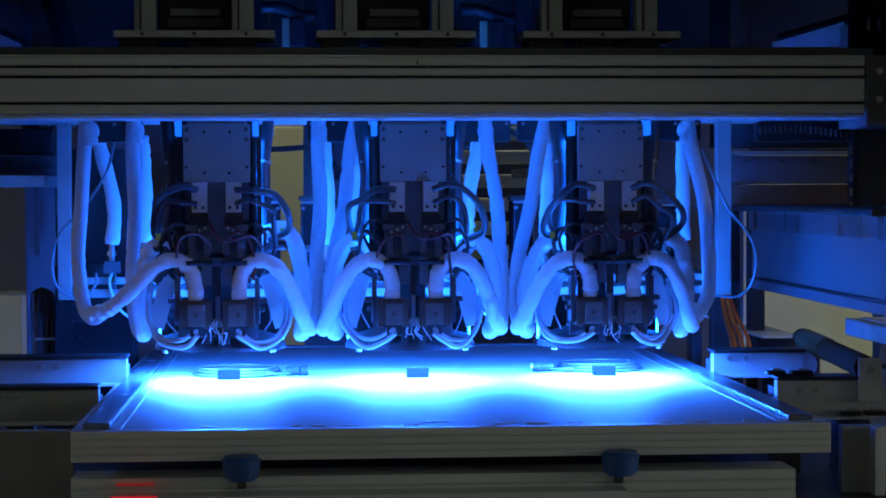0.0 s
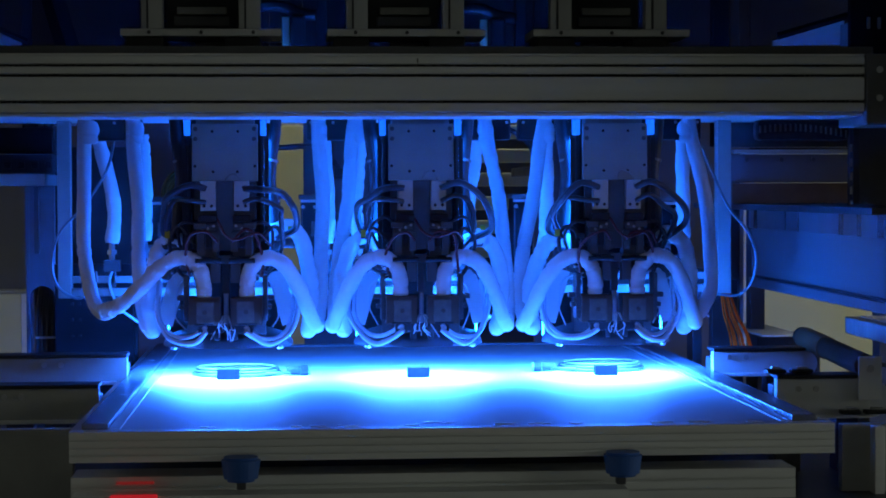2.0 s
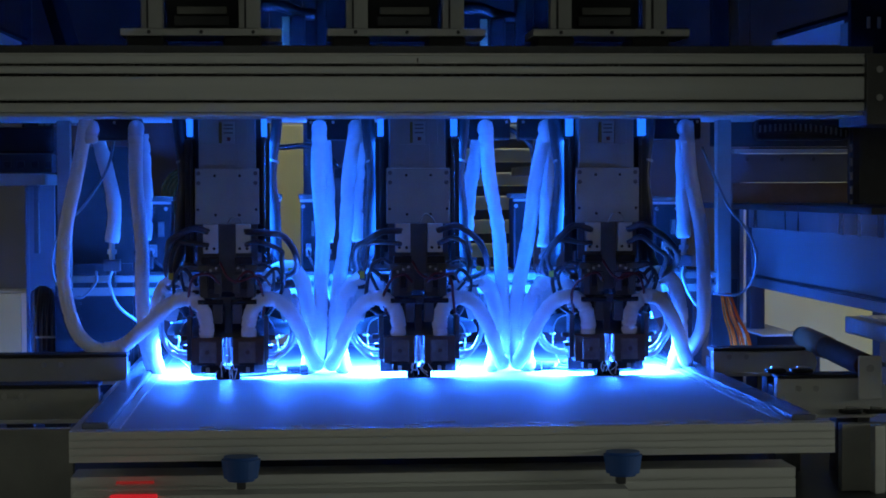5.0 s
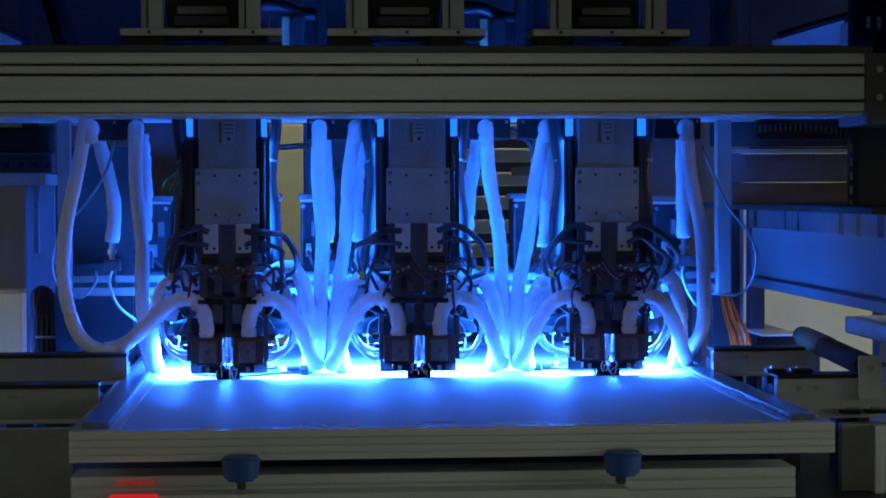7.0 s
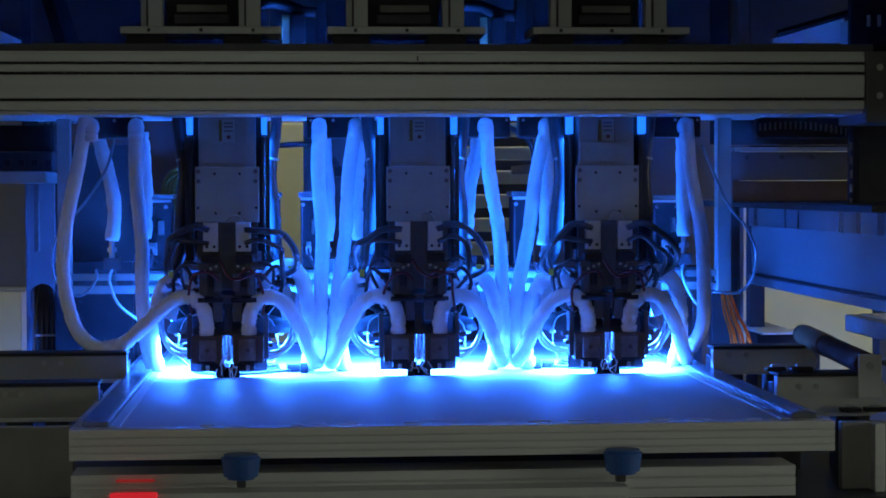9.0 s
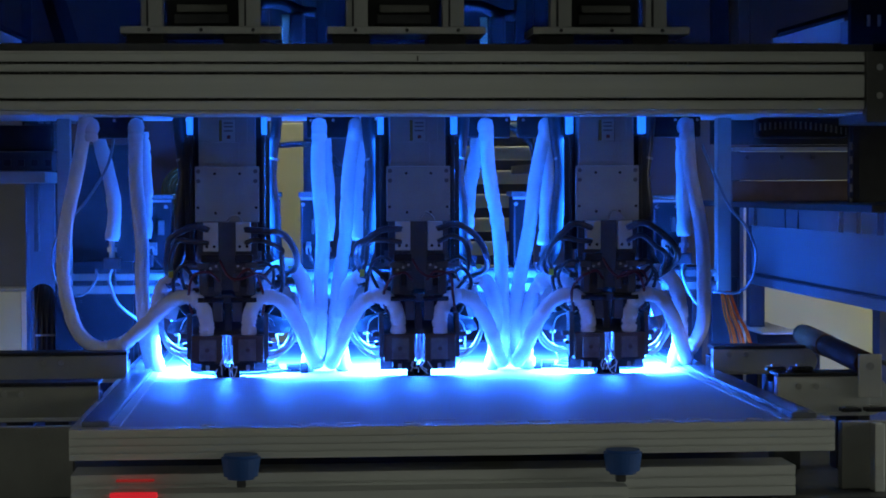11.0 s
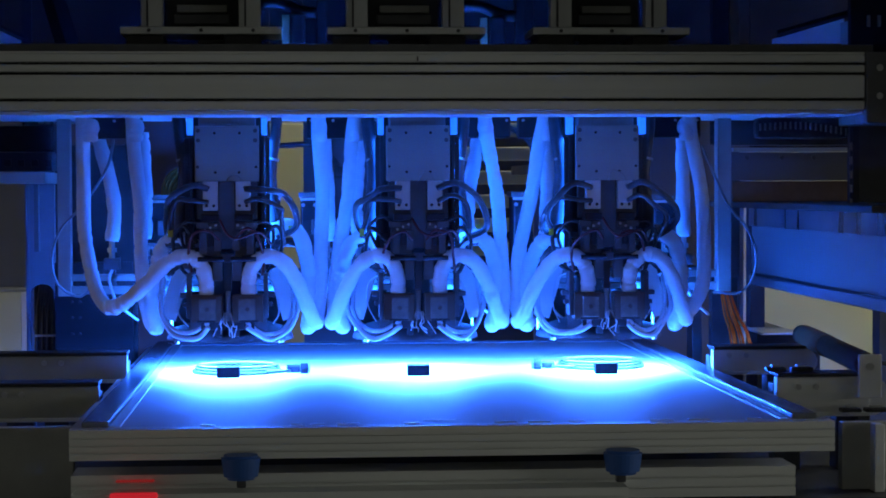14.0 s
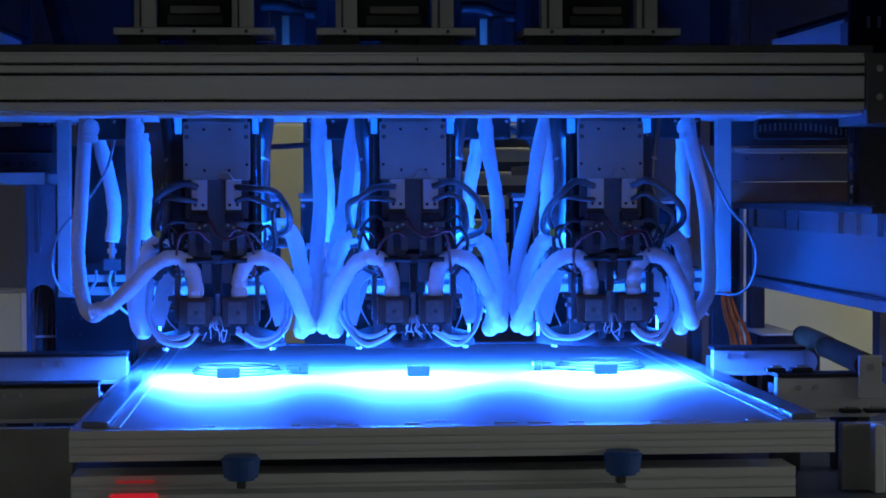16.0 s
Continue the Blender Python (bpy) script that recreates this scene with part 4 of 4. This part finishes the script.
    for x in (0.95, 1.8):
        part("leg", boxes((x, x + 0.05, -0.42, -0.37, 0.0, 0.9295)), DARK, t)
    t = thing("spring_latch", "small bright steel spring latch behind the roller", "latch")
    part("base", boxes((0.7, 0.86, -0.33, -0.3, 0.938, 0.944), bev=0.001), SCREW, t)
    part("lever", boxes((0.705, 0.78, -0.335, -0.325, 0.9445, 0.953), bev=0.002), SCREW, t)
    part("edge", boxes((0.72, 0.86, -0.32, -0.3, 0.9535, 0.957), bev=0.001), TEAL, t, "teal plastic edge")
    part("arm", boxes((0.86, 0.9, -0.34, -0.3, 0.93, 0.944), bev=0.001), DARK, t)


def sliding_plate():
    t = thing("sliding_plate", "pale worn steel plate with a thick edge on a rail", "plate")
    part("top", boxes((0.0, 0.78, -0.62, 0.0, 0.0, 0.0285), bev=0.003), WORN_STEEL, t)
    # white sheet that stands for the hall light on the plate's pale top
    part("lit_top", boxes((0.02, 0.76, -0.6, -0.02, 0.0288, 0.031), bev=0.001), WHITE_PAINT, t)
    part("clip", boxes((0.005, 0.035, -0.3, -0.25, -0.013, -0.0005), bev=0.002), SCREW, t)
    t.location = (0.7261, 0.0, 0.968)
    return t


def fine_things():
    t = thing("wire_fan", "fan of thin orange wires behind the frame", "wires")
    rng = random.Random(5)
    a0, b0 = Vector((0.6055, 0.4000, 1.0014)), Vector((0.6219, 0.3000, 0.9200))
    for k in range(14):
        o = rng.uniform(-1, 1)
        part("wire", tube(bmesh.new(), [a0 + Vector((0.008 * o, 0.01 * rng.random(), 0.03)), a0.lerp(b0, 0.35) + Vector((0.013 * o, 0.01 * rng.random(), 0.004)), a0.lerp(b0, 0.7) + Vector((0.018 * o, 0, 0)), b0 + Vector((0.022 * o, 0, -0.03))], 0.0015, 6, 5), ORANGE, t, smooth=True)
    part("holder", boxes((a0.x - 0.02, a0.x + 0.03, a0.y + 0.02, a0.y + 0.05, 0.78, a0.z + 0.04)), BLACK, t)
    # sagging clear air tubes at both ends of the frame
    for rows in (((0.5006, 0.1000, 1.2873), (0.5205, 0.1000, 1.2401), (0.5484, 0.1000, 1.1810), (0.5849, 0.1200, 1.1411), (0.6080, 0.1500, 1.0953), (0.6046, 0.1700, 1.0494), (0.5813, 0.1800, 1.0249), (0.5374, 0.1800, 1.0272)),
                 ((-0.5129, 0.1500, 1.3201), (-0.5279, 0.1500, 1.2539), (-0.5639, 0.1200, 1.1908), (-0.6045, 0.1200, 1.1475), (-0.6239, 0.1500, 1.0983), (-0.6172, 0.1700, 1.0505), (-0.5816, 0.1800, 1.0280), (-0.5541, 0.1800, 1.0525), (-0.5519, 0.1800, 1.0751))):
        tagged(part("air_tube", tube(bmesh.new(), rows, 0.0024, 8, 6), SATIN_GREY, smooth=True), "thin clear air tube sagging from the frame", "tube", "sagging air tubes")
    # upper region above the beam
    def sheet(corners, mat, owner, name="sheet"):
        bm = bmesh.new()
        face = bm.faces.new([bm.verts.new(c) for c in corners])
        ext = bmesh.ops.extrude_face_region(bm, geom=[face])
        bmesh.ops.translate(bm, vec=(0, 0.01, 0), verts=[v for v in ext["geom"] if isinstance(v, bmesh.types.BMVert)])
        bmesh.ops.recalc_face_normals(bm, faces=bm.faces)
        part(name, bm, mat, owner)

    t = thing("upper_cover", "pale sheet cover high beside the machine", "machine cover", "upper covers")
    sheet(((0.7712, 0.7000, 1.5082), (0.9195, 0.7000, 1.5084), (0.9194, 0.7000, 1.5592), (0.7712, 0.7000, 1.5174)), WHITE_PAINT, t)
    part("brace", rod(bmesh.new(), (0.7684, 0.6500, 1.5227), (1.0291, 0.6500, 1.5986), 0.0075, 4), SHADE_BLACK, t)
    part("rib", boxes((0.9055, 0.9090, 0.6, 0.68, 1.3, 1.5483)), GREY_PLATE, t)
    part("side_plate", boxes((0.8985, 1.0601, 0.58, 0.6, 1.3, 1.84)), MATT_BLACK, t)
    for x in (0.9312, 0.9529):
        part("slot", boxes((x, x + 0.0055, 0.572, 0.5795, 1.5324, 1.5548), bev=0.0005), DARK_GREY, t)
    part("post", boxes((0.6296, 0.6619, 0.62, 0.65, 1.3, 1.84)), MATT_BLACK, t)
    part("post", boxes((0.6688, 0.6873, 0.64, 0.65, 1.3, 1.84)), DARK, t)
    t = thing("upper_cover", "pale sheet cover high beside the machine", "machine cover", "upper covers")
    sheet(((-0.8569, 0.7000, 1.4949), (-0.7348, 0.7000, 1.5040), (-0.7392, 0.7000, 1.5085), (-0.8562, 0.7000, 1.5598)), WHITE_PAINT, t)
    part("brace", rod(bmesh.new(), (-0.8479, 0.6500, 1.5621), (-0.7302, 0.6500, 1.5092), 0.006, 4), SHADE_BLACK, t)
    part("rib", boxes((-0.7413, -0.7214, 0.65, 0.66, 1.3, 1.84)), SHADE_BLACK, t)
    part("strut", rod(bmesh.new(), (-0.6770, 0.5500, 1.6163), (-0.6375, 0.5500, 1.4845), 0.022, 4), MATT_BLACK, t)


def upper_arms():
    for p, w in (((-0.2120, 0.6000, 1.5459), 0.03), ((0.1807, 0.6000, 1.5412), 0.03)):
        t = thing("camera_arm", "black camera arm hanging behind the slides", "machine arm", "camera arms")
        x, y, z = p
        part("arm", tube(bmesh.new(), [(x - 0.06, y, z + 0.03), (x - 0.02, y, z + 0.03), (x + 0.02, y, z + 0.015), (x + 0.05, y, z + 0.012)], 0.012, 10, 5), BLACK, t, smooth=True)
        part("body", boxes((x - 0.002, x + 0.028, y - 0.02, y + 0.02, z - 0.05, z + 0.01), bev=0.006), BLACK, t)
        part("column", boxes((x + 0.05, x + 0.07, y, y + 0.03, z - 0.06, 1.84)), SHADE_BLACK, t)
        tagged(part("pale_fitting", boxes((x - 0.018, x - 0.003, y + 0.03, y + 0.035, z - 0.05, z + 0.012)), CREAM), "pale cream plate behind the black arm", "plate", "pale plates")


hall()
gantry()
slide_a = slide()
slide_b, slide_c = copy_thing(slide_a, pose(0, 0, 0)), copy_thing(slide_a, pose(0, 0, 0))
head_a, head_b, head_c = head(1), head(2), head(3)
carriages = [head_carriage(lit) for lit in ((1,), (-1, 1), (-1,))]
lamps = [working_lamp()]
lamps += [copy_thing(lamps[0], pose(0, 0, 0)) for _ in range(2)]
the_tray = tray()
blocks = [block(x) for x in (-0.3175, 0.0, 0.318)]
coils = [coil(-0.305, 0.09, 1), coil(0.325, 0.12, -1)]
hanging_frame()
CLAMPS = [-0.5469, -0.4716, -0.1633, -0.1011, 0.1202, 0.2248, 0.4659]
for cx in (-0.5093, -0.1394, 0.1202, 0.2248, 0.4512):
    clamp(cx)
hoses = [hanging_hose(40 + k, b) for k, b in enumerate((-0.072, -0.008, 0.005, -0.004, 0.008, -0.015, 0.03))]
rear()
sides()
fine_things()
plate = sliding_plate()
upper_arms()
for k, (top, low, bend) in enumerate((((-0.5498, 0.2000, 1.3138), (-0.5260, 0.2000, 1.1238), 0.012), ((-0.4714, 0.2000, 1.3137), (-0.4690, 0.2000, 1.1274), 0.003), ((-0.1550, 0.2000, 1.3130), (-0.1491, 0.2000, 1.1215), 0.004), ((-0.0872, 0.2000, 1.3129), (-0.0942, 0.2000, 1.1232), -0.006),
                                      ((0.1213, 0.2000, 1.3125), (0.1005, 0.2000, 1.1241), -0.006), ((0.2403, 0.2000, 1.3123), (0.2358, 0.2000, 1.1112), 0.004), ((0.4854, 0.2000, 1.3118), (0.4883, 0.2000, 1.1258), 0.0))):
    fitting_hose(top, low, bend, 60 + k)

# ---- how it all moves ----
SHIFT = [(0.0, 0.0), (1.0, 0.0), (1.1, 0.1), (1.3, 0.75), (1.5, 1.0), (3.0, 1.0), (14.0, 1.0), (14.15, 0.85), (14.35, 0.2), (14.5, 0.0), (16.0, 0.0)]
BACK = [(0.0, 0.0), (1.5, 0.0), (2.0, 0.35), (2.5, 0.8), (2.8, 0.97), (3.0, 1.0), (14.2, 1.0), (14.5, 0.88), (15.0, 0.52), (15.5, 0.15), (15.8, 0.02), (16.0, 0.0)]
DOWN = [(0.0, 0.0), (2.9, 0.0), (3.0, 0.04), (3.5, 0.46), (4.0, 0.83), (4.4, 1.0), (6.5, 1.0), (12.9, 1.0), (13.0, 0.98), (13.5, 0.53), (14.0, 0.05), (14.2, 0.0), (16.0, 0.0)]
TIMES = [0.0, 0.9, 1.0, 1.1, 1.3, 1.5, 1.75, 2.0, 2.25, 2.5, 2.8, 3.0, 3.2, 3.5, 3.8, 4.0, 4.4, 6.5, 9.0, 12.8, 13.0, 13.25, 13.5, 13.75, 14.0, 14.15, 14.35, 14.5, 14.75, 15.0, 15.25, 15.5, 15.8, 16.0]
SLIDES = [(-0.3472, 0.0105), (-0.0290, 0.0165), (0.2922, 0.0145)]
HEADS = [(-0.317, 0.0115), (0.0, 0.0155), (0.318, 0.014)]


def level(table, t):
    for (a, u), (b, v) in zip(table, table[1:]):
        if a <= t <= b:
            return u + (v - u) * (t - a) / (b - a)
    return table[-1][1]


def head_place(k, t):
    x, dx = HEADS[k]
    return Vector((x - dx * (1 - level(SHIFT, t)), -0.125 * (1 - level(BACK, t)), 0.8965 + 0.0715 * (1 - level(DOWN, t))))


def hose_pose(clamp_point, low, twist=0.0):
    """The hose lies with its lower end at low and passes through its clamp."""
    d = Vector(clamp_point) - low
    z = d.normalized()
    x = (Vector((1, 0, 0)) - z * z.x).normalized()
    return Matrix.Translation(low) @ Matrix((x, z.cross(x), z)).transposed().to_4x4() @ pose(0, 0, 0, 0, 0, twist)


HANGS = [(0, -1, "f"), (0, -1, "b"), (0, 1, "f"), (1, -1, "f"), (1, 1, "f"), (2, -1, "f"), (2, 1, "f")]


def motions():
    for k, (h, lp, sl) in enumerate(((head_a, lamps[0], slide_a), (head_b, lamps[1], slide_b), (head_c, lamps[2], slide_c))):
        walk(h, [(t, Matrix.Translation(head_place(k, t))) for t in TIMES])
        for ob in AIR_TUBES[k + 1]:
            walk(ob, [(t, pose(0, 0, 0.04 * level(DOWN, t))) for t in TIMES])
        walk(carriages[k], [(t, Matrix.Translation((*head_place(k, t).xy, 0.908))) for t in TIMES])
        walk(lp, [(t, Matrix.Translation((head_place(k, t).x, head_place(k, t).y + 0.102 - 0.004 * level(BACK, t) + 0.008 * level(DOWN, t), 0.908 + 0.012 * level(DOWN, t)))) for t in TIMES])
        x0, d0 = SLIDES[k]
        walk(sl, [(t, pose(x0 - d0 * (1 - level(SHIFT, t)), -0.2, ZT + 0.013)) for t in TIMES])
    for ob, cx, (k, s, kind) in zip(hoses, CLAMPS, HANGS):
        pts = arch_line(k + 1, s) if kind == "f" else BACK_ARCH
        end = Vector((s * pts[-2][0], pts[-2][1], pts[-2][2] - 0.004))
        turn = -60 if ob is hoses[0] else 0
        walk(ob, [(t, hose_pose((cx, 0.06, 1.32), head_place(k, t) + end, turn * (1 - level(DOWN, t)))) for t in TIMES])
    p = plate.location.copy()
    walk(plate, [(t, Matrix.Translation(p + Vector((dx, 0, 0)))) for t, dx in ((0.0, 0.0), (9.3, 0.0), (9.8, 0.04), (10.7, 0.18), (11.2, 0.22), (16.0, 0.22))])
    out = [(0.0, 0.02), (0.1, 0.02), (0.3, 0.0), (0.5, 0.0), (16.0, 0.0)]
    for ob in (the_tray, *blocks, *coils):
        p = ob.location.copy()
        walk(ob, [(t, Matrix.Translation(p + Vector((0, dy, 0)))) for t, dy in out])


motions()
